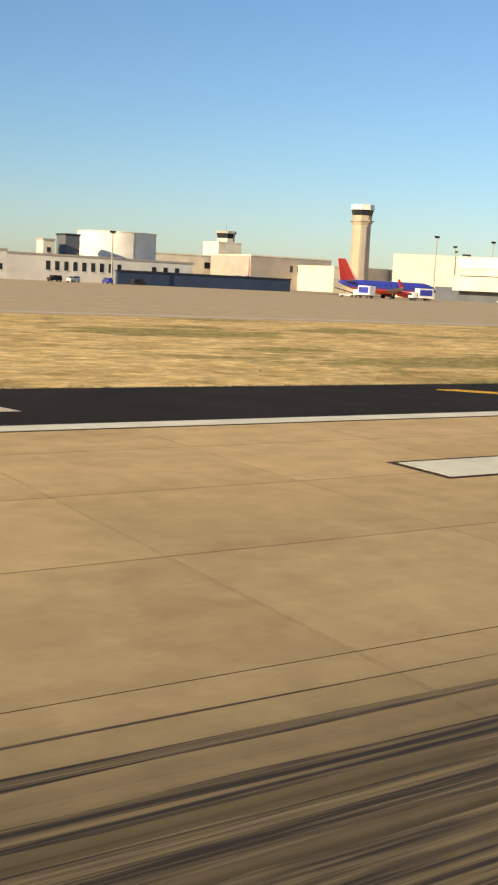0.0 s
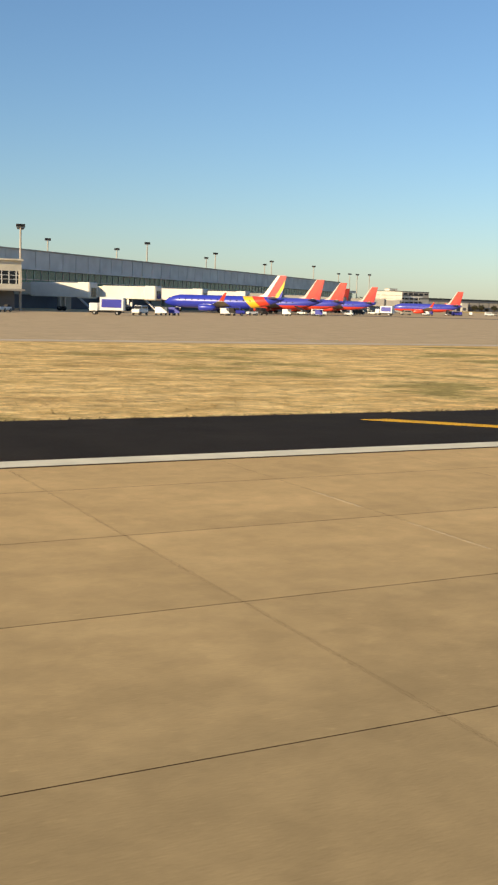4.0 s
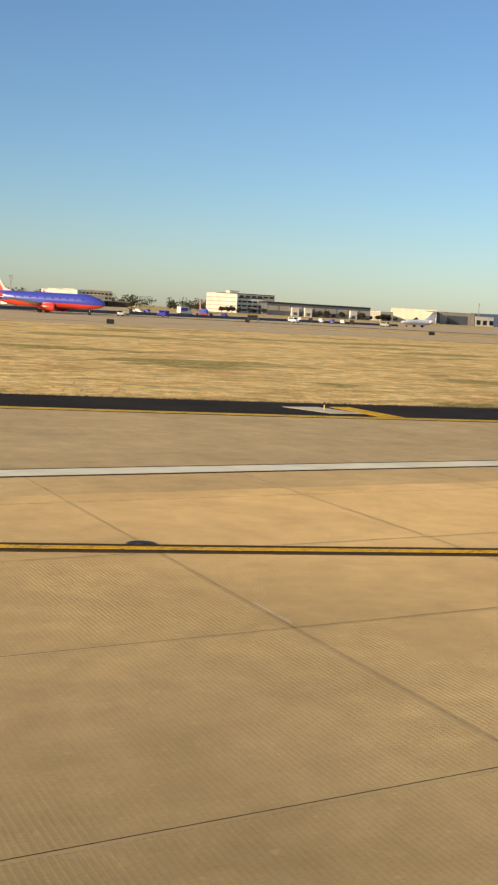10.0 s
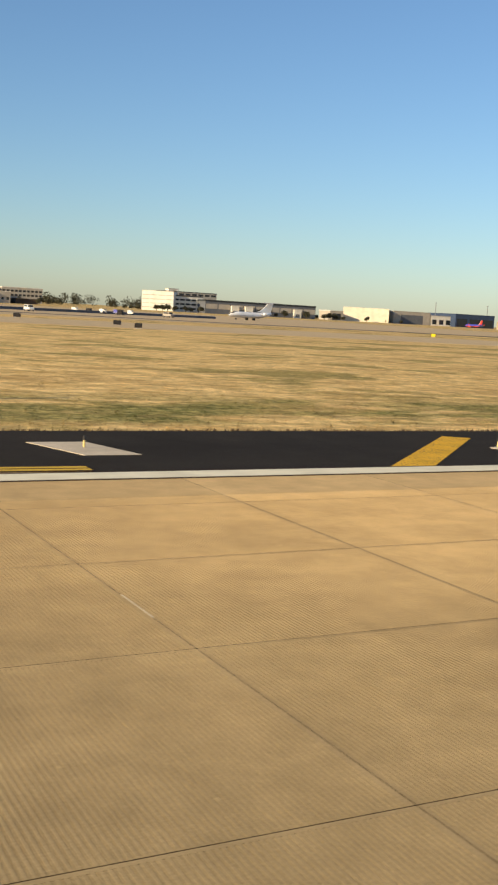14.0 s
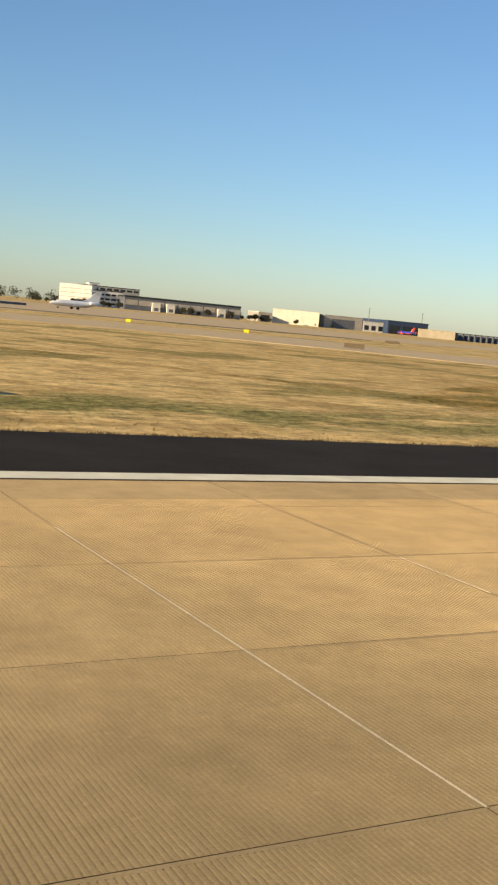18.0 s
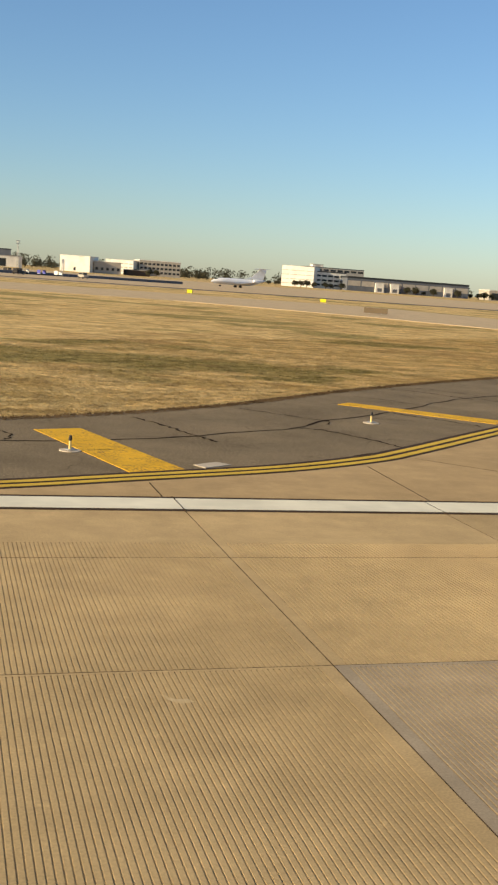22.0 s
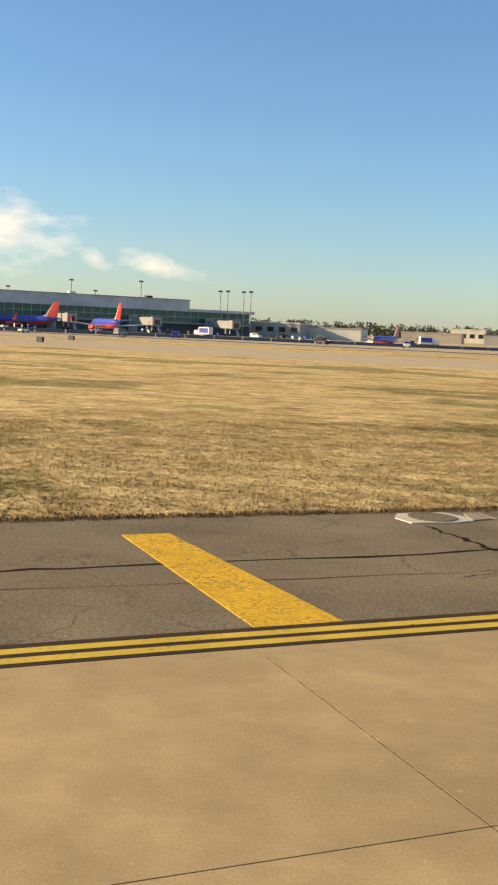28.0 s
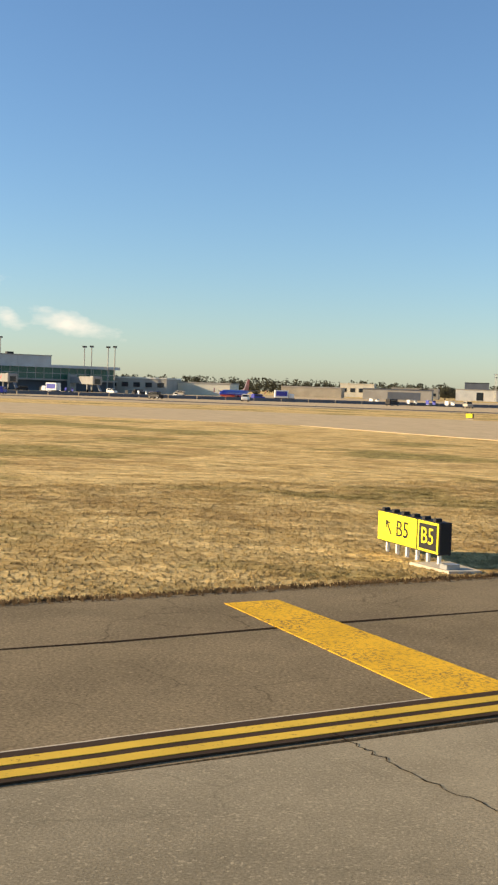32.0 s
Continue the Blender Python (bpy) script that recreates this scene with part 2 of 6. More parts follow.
def grassland(name):
    """Dormant straw-coloured turf with olive patches, brown hollows and clumps."""
    m, n, l, bsdf = nodes_of(name)
    at = real_place(n, l)
    wide = real_place(n, l, (0.75, 1.0, 1.0))
    big = noise_of(n, l, wide, 0.085, 6, 0.6)
    patch = noise_of(n, l, wide, 0.13, 6, 0.66)
    mid = noise_of(n, l, wide, 0.42, 6, 0.7)
    fine = noise_of(n, l, at, 2.4, 5, 0.75)
    blade = noise_of(n, l, at, 15.0, 4, 0.75)
    straw = mixed(n, l, ranged(n, l, mid, 0.40, 0.60), (0.62, 0.410, 0.150), (0.92, 0.645, 0.265))
    olive = mixed(n, l, ranged(n, l, fine, 0.40, 0.60), (0.235, 0.200, 0.058), (0.40, 0.305, 0.100))
    col = mixed(n, l, ranged(n, l, patch, 0.51, 0.62, 0.0, 0.6), straw, (0.52, 0.325, 0.122))
    turf = times(n, l, ranged(n, l, big, 0.53, 0.585), ranged(n, l, mid, 0.34, 0.54, 0.45, 0.9))
    col = mixed(n, l, turf, col, olive)
    sep = n.new("ShaderNodeSeparateXYZ")
    l.new(at, sep.inputs[0])
    verge = times(n, l, ranged(n, l, sep.outputs["Y"], 9.4, 11.4), ranged(n, l, sep.outputs["Y"], 22.0, 15.0))
    verge = times(n, l, verge, times(n, l, ranged(n, l, sep.outputs["X"], 640, 670), ranged(n, l, sep.outputs["X"], 790, 772)))
    green = mixed(n, l, ranged(n, l, fine, 0.40, 0.60), (0.145, 0.155, 0.040), (0.34, 0.285, 0.095))
    col = mixed(n, l, times(n, l, verge, ranged(n, l, noise_of(n, l, real_place(n, l, (0.4, 1.0, 1.0)), 0.22, 6, 0.66), 0.43, 0.52, 0.0, 0.85)), col, green)
    # turf dims along x, standing in for how it returns the low sun
    col = mixed(n, l, 1.0, col, ranged(n, l, sep.outputs["X"], 640, 790, 1.12, 0.92), "MULTIPLY")
    col = mixed(n, l, ranged(n, l, mid, 0.575, 0.68, 0.0, 0.6), col, (0.30, 0.195, 0.075))
    col = mixed(n, l, 0.85, col, ranged(n, l, fine, 0.34, 0.66, 0.72, 1.24), "MULTIPLY")
    col = mixed(n, l, 1.0, col, ranged(n, l, noise_of(n, l, wide, 0.95, 5, 0.7), 0.36, 0.62, 1.16, 0.70), "MULTIPLY")
    col = mixed(n, l, 0.45, col, ranged(n, l, blade, 0.35, 0.65, 0.65, 1.35), "MULTIPLY")
    l.new(col, bsdf.inputs["Base Color"])
    bsdf.inputs["Roughness"].default_value = 0.95
    bsdf.inputs["Specular IOR Level"].default_value = 0.05
    bumped(n, l, bsdf, mixed(n, l, 0.4, fine, blade), 0.5, 0.08)
    return m


def smear(name, colour, gaps=0.0):
    """Rubber or dust smeared along the runway in thin streaks."""
    m, n, l, bsdf = nodes_of(name)
    streak = noise_of(n, l, real_place(n, l, (0.012, 1.0, 1.0)), 16.0, 4, 0.7)
    gap = noise_of(n, l, real_place(n, l, (0.15, 1.0, 1.0)), 1.2, 4, 0.6)
    cover = times(n, l, ranged(n, l, streak, 0.34 + gaps, 0.56 + gaps, 0.35 - gaps * 2, 1.0), ranged(n, l, gap, 0.30 + gaps, 0.48 + gaps, 0.4 - gaps * 2, 1.0))
    l.new(mixed(n, l, cover, tuple(v * (0.80 if not gaps else 1.12) for v in TAN), colour), bsdf.inputs["Base Color"])
    bsdf.inputs["Roughness"].default_value = 0.75
    bsdf.inputs["Specular IOR Level"].default_value = 0.1
    return m


def glossy(name, base, rough=0.25, metal=0.0, coat=0.0):
    m, n, l, bsdf = nodes_of(name)
    at = real_place(n, l, local=True)
    dirt = ranged(n, l, noise_of(n, l, at, 0.6, 5), 0.3, 0.75, 0.85, 1.05)
    l.new(mixed(n, l, 1.0, base, dirt, "MULTIPLY"), bsdf.inputs["Base Color"])
    l.new(ranged(n, l, noise_of(n, l, at, 2.0, 4), 0.3, 0.7, rough, rough + 0.12), bsdf.inputs["Roughness"])
    bsdf.inputs["Metallic"].default_value, bsdf.inputs["Coat Weight"].default_value = metal, coat
    return m


def livery(name, low, high, level, slope):
    """Aircraft paint: one colour under a sweeping line, another over it."""
    m, n, l, bsdf = nodes_of(name)
    at = real_place(n, l, local=True)
    sep = n.new("ShaderNodeSeparateXYZ")
    l.new(at, sep.inputs[0])
    add = n.new("ShaderNodeMath")
    add.operation = "MULTIPLY_ADD"
    add.inputs[1].default_value = slope
    l.new(sep.outputs["X"], add.inputs[0])
    l.new(sep.outputs["Z"], add.inputs[2])
    col = mixed(n, l, ranged(n, l, add.outputs[0], level - 0.05, level + 0.05), low, high)
    dirt = ranged(n, l, noise_of(n, l, at, 0.5, 5), 0.3, 0.75, 0.88, 1.04)
    l.new(mixed(n, l, 1.0, col, dirt, "MULTIPLY"), bsdf.inputs["Base Color"])
    bsdf.inputs["Roughness"].default_value, bsdf.inputs["Coat Weight"].default_value = 0.3, 0.4
    return m


def banded(name, first, stops):
    """Fuselage paint with slanting bands towards the tail."""
    m, n, l, bsdf = nodes_of(name)
    sep = n.new("ShaderNodeSeparateXYZ")
    l.new(real_place(n, l, local=True), sep.inputs[0])
    add = n.new("ShaderNodeMath")
    add.operation = "MULTIPLY_ADD"
    add.inputs[1].default_value = -0.9
    l.new(sep.outputs["Z"], add.inputs[0])
    l.new(sep.outputs["X"], add.inputs[2])
    col = first
    for place, colour in stops:
        col = mixed(n, l, ranged(n, l, add.outputs[0], place + 0.05, place - 0.05), col, colour)
    l.new(col, bsdf.inputs["Base Color"])
    bsdf.inputs["Roughness"].default_value, bsdf.inputs["Coat Weight"].default_value = 0.3, 0.4
    return m


def fin_paint(name, stops):
    """Slanting bands of colour across a tail fin, from its leading edge back."""
    m, n, l, bsdf = nodes_of(name)
    sep = n.new("ShaderNodeSeparateXYZ")
    l.new(real_place(n, l, local=True), sep.inputs[0])
    add = n.new("ShaderNodeMath")
    add.operation = "MULTIPLY_ADD"
    add.inputs[1].default_value = 0.606
    l.new(sep.outputs["Z"], add.inputs[0])
    l.new(sep.outputs["X"], add.inputs[2])
    ramp = n.new("ShaderNodeValToRGB")
    ramp.color_ramp.interpolation = "CONSTANT"
    for i, (place, colour) in enumerate(stops):
        e = ramp.color_ramp.elements[i] if i < 2 else ramp.color_ramp.elements.new(place)
        e.position, e.color = place, (*colour, 1)
    l.new(ranged(n, l, add.outputs[0], 9.8, 3.6), ramp.inputs[0])
    l.new(ramp.outputs[0], bsdf.inputs["Base Color"])
    bsdf.inputs["Roughness"].default_value, bsdf.inputs["Coat Weight"].default_value = 0.32, 0.3
    return m


TAN = (0.470, 0.336, 0.163)
RUNWAY = concrete("runway_concrete", TAN, rubber=True)
# groove faces, a fifth darker than the slab tops
GROOVE_FACE = concrete("groove_face_concrete", tuple(v * 0.80 for v in TAN), rubber=True)
CUT = concrete("saw_cut_concrete", tuple(v * 0.84 for v in TAN), rubber=True)
RUNWAY_FAR = concrete("runway_concrete_joined", TAN, rubber=True, random_from="island")
TAXI = concrete("taxiway_concrete", (0.505, 0.345, 0.162))
EXIT = concrete("exit_concrete", (0.585, 0.420, 0.210))
APRON = concrete("apron_concrete", (0.60, 0.445, 0.255))
PALE = concrete("pale_concrete", (0.62, 0.52, 0.38))
PALE_LIP = concrete("worn_lip_concrete", (0.70, 0.58, 0.40))
ISLAND_PALE = concrete("island_concrete", (0.78, 0.63, 0.41))
OLD_COLLAR = concrete("old_collar_concrete", (0.36, 0.29, 0.20))
PATCHED = concrete("patched_concrete", (0.40, 0.315, 0.205))
SEAL = surf("joint_sealant", (0.085, 0.055, 0.032), rough=0.95, spec=0.03, local=False)
CRACK_DIRT = surf("crack_dirt", (0.038, 0.024, 0.014), rough=0.95, spec=0.03, local=False)
BLACK = asphalt("fresh_asphalt", (0.034, 0.028, 0.022), amount=0.45, crackle=0.0)
ASPHALT = asphalt("old_asphalt", (0.222, 0.168, 0.098))
GREY = asphalt("grey_asphalt", (0.288, 0.236, 0.152), 42.0, 0.42, 0.2)
ROAD = asphalt("road_asphalt", (0.10, 0.09, 0.08))
GRASS = grassland("dry_grass")
SKID = smear("skid_rubber", (0.048, 0.037, 0.027))
SCRAPE = smear("scraped_concrete", (0.76, 0.66, 0.48), 0.12)
WHITE_PAINT = paint("white_paint", (0.86, 0.785, 0.57), TAN, 0.70)
YELLOW_PAINT = paint("yellow_paint", (0.84, 0.47, 0.03), (0.19, 0.12, 0.05), 0.505)
YELLOW_LINE = paint("yellow_line_paint", (0.72, 0.46, 0.06), (0.07, 0.05, 0.03), 0.58)
BLACK_PAINT = paint("black_paint", (0.066, 0.041, 0.023), (0.22, 0.16, 0.09), 0.66)
GREEN_PAINT = paint("green_paint", (0.055, 0.24, 0.11), (0.35, 0.33, 0.25), 0.72)
CREAM = surf("cream_wall", (0.80, 0.72, 0.56), scale=0.15, grain=6)
WHITE_WALL = surf("white_wall", (0.84, 0.79, 0.69), scale=0.15, grain=6)
GREY_WALL = surf("grey_wall", (0.46, 0.41, 0.34), scale=0.15, grain=6)
# darker bridge skin: the far gates' shade is put into the colour
BRIDGE_GREY = surf("shaded_bridge_skin", (0.33, 0.31, 0.28), scale=0.15, grain=6)
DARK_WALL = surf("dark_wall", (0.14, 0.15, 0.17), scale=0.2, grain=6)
TAN_WALL = surf("tan_wall", (0.50, 0.42, 0.30), scale=0.2, grain=6)
BLUE_WALL = surf("blue_wall", (0.045, 0.07, 0.13), scale=0.2, grain=6)
ROOF_METAL = surf("roof_metal", (0.62, 0.61, 0.58), scale=0.2, grain=8, rough=0.5, metal=0.1)
DARK_ROOF = surf("dark_roof", (0.035, 0.04, 0.045), scale=0.2, grain=8)
GREEN_GLASS = glossy("green_glass", (0.035, 0.125, 0.080), 0.2)
DARK_GLASS = glossy("dark_glass", (0.02, 0.024, 0.03), 0.1)
STEEL = surf("galvanised_steel", (0.45, 0.44, 0.42), rough=0.45, metal=0.6)
RUBBER = surf("tyre_rubber", (0.02, 0.02, 0.02), rough=0.85)
WHITE_METAL = glossy("white_enamel", (0.78, 0.77, 0.74), 0.35)
BLUE_METAL = glossy("blue_enamel", (0.045, 0.05, 0.36), 0.35)
RED_METAL = glossy("red_enamel", (0.62, 0.05, 0.03), 0.35)
YELLOW_METAL = glossy("yellow_enamel", (0.80, 0.60, 0.22), 0.4)
DARK_METAL = surf("dark_metal", (0.035, 0.03, 0.028), rough=0.6)
SIGN_YELLOW = glossy("sign_yellow", (0.88, 0.74, 0.02), 0.4)
SIGN_AMBER = glossy("sign_amber", (0.86, 0.50, 0.03), 0.4)
SIGN_BLACK = surf("sign_black", (0.022, 0.019, 0.018), rough=0.55)
SIGN_WHITE = glossy("sign_white", (0.85, 0.83, 0.78), 0.45)
ORANGE_WOOD = surf("weathered_board", (0.20, 0.15, 0.09), rough=0.9)
BODY_BLUE = livery("blue_fuselage_paint", (0.70, 0.06, 0.03), (0.055, 0.065, 0.42), 2.55, 0.012)
# darkened copies of the blue and red liveries, for a jet's shaded side
BODY_SHADED = livery("shaded_blue_fuselage", (0.16, 0.018, 0.016), (0.016, 0.018, 0.12), 2.3, 0.012)
FIN_SHADED = fin_paint("shaded_red_fin", [(0.0, (0.10, 0.02, 0.03)), (0.14, (0.22, 0.016, 0.014)), (0.52, (0.17, 0.014, 0.014)), (0.80, (0.05, 0.012, 0.04))])
BODY_HEART = banded("deep_blue_fuselage_paint", (0.03, 0.045, 0.42), [(-30.0, (0.85, 0.50, 0.03)), (-33.0, (0.78, 0.06, 0.03)), (-36.5, (0.03, 0.045, 0.42))])
BODY_WHITE = livery("white_fuselage_paint", (0.55, 0.55, 0.56), (0.80, 0.80, 0.80), 2.3, 0.0)
FIN_RED = fin_paint("red_fin_paint", [(0.0, (0.74, 0.52, 0.44)), (0.14, (0.52, 0.045, 0.022)), (0.52, (0.46, 0.028, 0.018)), (0.80, (0.36, 0.022, 0.02))])
FIN_HEART = fin_paint("striped_fin_paint", [(0.0, (0.80, 0.76, 0.70)), (0.24, (0.75, 0.05, 0.04)), (0.62, (0.85, 0.50, 0.03)), (0.80, (0.03, 0.045, 0.40))])
WING_GREY = glossy("wing_grey", (0.48, 0.48, 0.49), 0.35, 0.3)
BARK = surf("bark", (0.09, 0.065, 0.045), rough=0.95)
LEAF = surf("winter_leaf", (0.060, 0.058, 0.030), (0.035, 0.032, 0.018), scale=0.5, grain=3, rough=0.9)
WEED = surf("bleached_weed", (0.72, 0.62, 0.44), (0.50, 0.40, 0.24), scale=0.2, grain=8, rough=0.95, bump=0)
BRUSH = surf("dry_brush", (0.27, 0.165, 0.07), (0.085, 0.052, 0.025), scale=1.0, grain=5, rough=0.95)


# ---- mesh helpers ----
def thing(name, x, y, z=0.0, rz=0.0, label="", category="", group="", kind=""):
    ob = new(name)
    ob.matrix_world = pose(x * K, y * K, z * K, 0, 0, rz)
    return tagged(ob, label, category, group, kind)


def part(name, bm, material, parent=None, label="", kind="", category="", smooth=False):
    me = bpy.data.meshes.new(name)
    bmesh.ops.scale(bm, vec=(K, K, K), verts=bm.verts)
    if smooth:
        for f in bm.faces:
            f.smooth = True
    bm.to_mesh(me)
    bm.free()
    me.materials.append(material)
    ob = new(name, me)
    ob.parent = parent
    return tagged(ob, label, category, "", kind)


def box(bm, x0, x1, y0, y1, z0, z1, turn=None, bevel=0.0):
    m = Matrix.Translation(((x0 + x1) / 2, (y0 + y1) / 2, (z0 + z1) / 2)) @ Matrix.Diagonal((x1 - x0, y1 - y0, z1 - z0, 1))
    r = bmesh.ops.create_cube(bm, size=1, matrix=(turn @ m) if turn else m)
    if bevel:
        edges = list({e for v in r["verts"] for e in v.link_edges})
        bmesh.ops.bevel(bm, geom=edges, offset=bevel, segments=1, affect="EDGES")
    return bm


def cyl(bm, x, y, z0, z1, r0, r1=None, n=12, turn=None):
    m = Matrix.Translation((x, y, (z0 + z1) / 2))
    bmesh.ops.create_cone(bm, cap_ends=True, segments=n, radius1=r0, radius2=r0 if r1 is None else r1, depth=z1 - z0, matrix=(turn @ m) if turn else m)
    return bm


def boxed(*a, **k):
    return box(bmesh.new(), *a, **k)


def poly(pts, z, depth=0.25):
    """A slab with the given outline, its top at z."""
    bm = bmesh.new()
    f = bm.faces.new([bm.verts.new((x, y, z)) for x, y in pts])
    if f.normal.z < 0 or sum((a[0] * b[1] - b[0] * a[1]) for a, b in zip(pts, pts[1:] + pts[:1])) < 0:
        f.normal_flip()
    r = bmesh.ops.extrude_face_region(bm, geom=[f])
    bmesh.ops.translate(bm, vec=(0, 0, -depth), verts=[v for v in r["geom"] if isinstance(v, bmesh.types.BMVert)])
    bmesh.ops.recalc_face_normals(bm, faces=bm.faces)
    bmesh.ops.triangulate(bm, faces=[f for f in bm.faces if len(f.verts) > 4])
    return bm


def smooth_line(pts, steps=6):
    out = []
    for i in range(len(pts) - 1):
        p0, p1, p2, p3 = (Vector(pts[min(max(k, 0), len(pts) - 1)]) for k in (i - 1, i, i + 1, i + 2))
        for s in range(steps):
            t = s / steps
            out.append(0.5 * ((2 * p1) + (p2 - p0) * t + (2 * p0 - 5 * p1 + 4 * p2 - p3) * t * t + (3 * p1 - p0 - 3 * p2 + p3) * t ** 3))
    return out + [Vector(pts[-1])]


def strip(line, a, b, z, thick=0.02):
    """A band along a line, between the offsets a and b to its left."""
    bm = bmesh.new()
    rows_ = []
    for i, p in enumerate(line):
        d = (line[min(i + 1, len(line) - 1)] - line[max(i - 1, 0)]).normalized()
        n = Vector((-d.y, d.x))
        q, r = p + n * a, p + n * b
        rows_.append([bm.verts.new((q.x, q.y, z)), bm.verts.new((r.x, r.y, z)), bm.verts.new((r.x, r.y, z - thick)), bm.verts.new((q.x, q.y, z - thick))])
    for u, v in zip(rows_, rows_[1:]):
        for k in range(4):
            bm.faces.new((u[k], v[k], v[(k + 1) % 4], u[(k + 1) % 4]))
    bmesh.ops.recalc_face_normals(bm, faces=bm.faces)
    return bm


def letters(text, size, material, parent, m, name="lettering", depth=0.006):
    c = bpy.data.curves.new("lettering", "FONT")
    c.body, c.size, c.extrude, c.align_x, c.align_y = text, size * K, depth * K, "CENTER", "CENTER"
    c.resolution_u = 2
    o = bpy.data.objects.new("lettering", c)
    scene.collection.objects.link(o)
    me = bpy.data.meshes.new_from_object(o)
    bpy.data.objects.remove(o)
    me.materials.append(material)
    ob = new(name, me)
    ob.parent = parent
    ob.matrix_basis = m
    return ob


def loft(rings):
    """A skin over rings of points, closed at both ends."""
    bm = bmesh.new()
    vs = [[bm.verts.new(p) for p in r] for r in rings]
    for u, v in zip(vs, vs[1:]):
        for k in range(len(u)):
            bm.faces.new((u[k], v[k], v[(k + 1) % len(v)], u[(k + 1) % len(u)]))
    bm.faces.new(vs[0])
    bm.faces.new(vs[-1])
    bmesh.ops.recalc_face_normals(bm, faces=bm.faces)
    return bm


# ---- ground and pavements ----
part("ground", poly([(-6900, -6900), (7600, -6900), (7600, 6900), (-6900, 6900)], -0.05, 1.0), GRASS, None, "dry straw-coloured airfield grass with green patches", "structure", "ground")

BASE = thing("runway", 0, 0, label="tan concrete runway of jointed grooved slabs", category="runway", kind="structure")
part("bedding", poly([(-400, -60), (1400, -60), (1400, 0.95), (-400, 0.95)], -0.012), SEAL, BASE, "dark joint sealant under the slabs")
part("slab_field", poly([(-400, -60), (1400, -60), (1400, -21.73), (-400, -21.73)], 0.02), RUNWAY_FAR, BASE)
for a, b in ((-400, 88), (902, 1400)):
    part("slab_field", poly([(a, -21.71), (b, -21.71), (b, 0.95), (a, 0.95)], 0.02), RUNWAY_FAR, BASE)

ROWS = [0.95, -2.75, -6.6, -10.35, -14.1, -17.9, -21.7]
marks = [(88, 220.4), (220.4, 270.44), (270.44, 330.35), (330.35, 348.4), (348.4, 460.1), (460.1, 499.4), (499.4, 537.85), (537.85, 598.2), (598.2, 626.0), (626.0, 649.6), (649.6, 672.1), (672.1, 728.9), (728.9, 746.65), (746.65, 765.37), (765.37, 774.24), (774.24, 787.55), (787.55, 796.13), (796.13, 902)]
JOINTS = []
for a, b in marks:
    count = round((b - a) / 4.5)
    JOINTS += [a + (b - a) * i / count for i in range(count)]
JOINTS.append(902.0)

EXIT_FAR = [(420, 64), (455, 64), (462, 55), (476, 45.5), (491, 37.2), (509, 34.0), (523, 25.8), (537, 22.7), (554, 18.0), (564, 15), (581, 11), (590, 9.3), (607, 5.8), (616, 4.6), (626.5, 3.1), (640, 2.3), (656, 1.55), (675, 1.0)]
EXIT_OUT = [(462, 62), (470, 55), (479.5, 49.5), (494.5, 42.5), (513, 38), (527, 30), (541, 27.2), (557, 22.8), (568, 19.6), (584, 16.2), (595, 14.5), (610, 11.4), (620.7, 10.4), (628, 9.3), (645, 8.5), (662, 8.1), (700, 7.9), (773.9, 7.1)]
D1 = [(347, 0.92), (352.6, 1.15), (355.8, 2.3), (363, 5.9), (365.8, 8), (372, 14.5), (384.5, 27.7), (400, 43.5), (415, 59)]
D2 = [(773, 0.95), (776, 0.90), (779.7, 0.87), (783.5, 0.98), (785.3, 1.42), (787, 2.05), (790.4, 3.35), (792.8, 4.72), (793.95, 5.65), (795.45, 7.0), (797.3, 8.7), (800.3, 11.4), (803.0, 13.65), (805.8, 15.9), (808.65, 18.25), (813.5, 22.1), (817.65, 25.5), (824.57, 30.95), (828.7, 34.3), (832.0, 37.0), (852, 53), (880, 75.5)]
D3 = EXIT_FAR[3:]
EDGE1 = [(347, 8.2), (355, 9.4), (361, 13.8), (370, 21.5), (380.7, 32.3), (400, 52), (409, 60)]
EDGE2 = [(773.9, 7.1), (779, 7.7), (784.8, 9.1), (790.9, 12.9), (797.6, 19.3), (803.5, 24.4), (811.5, 30.6), (821.5, 38.3), (832, 46.3), (852, 62), (878, 82)]

part("asphalt_shoulder", poly([(-400, 0.95), (347, 0.95), (347, 8.2), (-400, 8.1)], 0.0), BLACK, None, "fresh black asphalt shoulder beside the runway", "structure", "shoulder")
part("asphalt_shoulder", poly([(347, 0.95)] + D1[1:] + EDGE1[::-1][:-1] + [(347, 8.2)], 0.0), ASPHALT, None, "old brown asphalt shoulder of the taxiway exit", "structure", "shoulder")
part("asphalt_shoulder", poly(EXIT_FAR[2:] + [(774.7, 1.0)] + EXIT_OUT[::-1], 0.0), BLACK, None, "narrow black asphalt shoulder curving in to the runway", "structure", "shoulder")
part("asphalt_shoulder", poly([(774.7, 0.95)] + D2[2:] + EDGE2[::-1], 0.0), ASPHALT, None, "cracked old brown asphalt taxiway shoulder", "structure", "shoulder")
part("taxiway", poly([(349, 0.95)] + D1[1:] + EXIT_FAR, 0.013), EXIT, None, "tan concrete taxiway exit widening from the runway", "structure", "taxiway")
part("apron", poly([(-1800, 60), (405, 60), (425, 66), (462, 66), (505, 134), (592, 147), (640, 174.5), (690, 206), (738, 238), (830, 262), (1120, 290), (1120, 720), (-1800, 720)], -0.004), APRON, None, "wide tan concrete apron in front of the terminal", "structure", "apron")
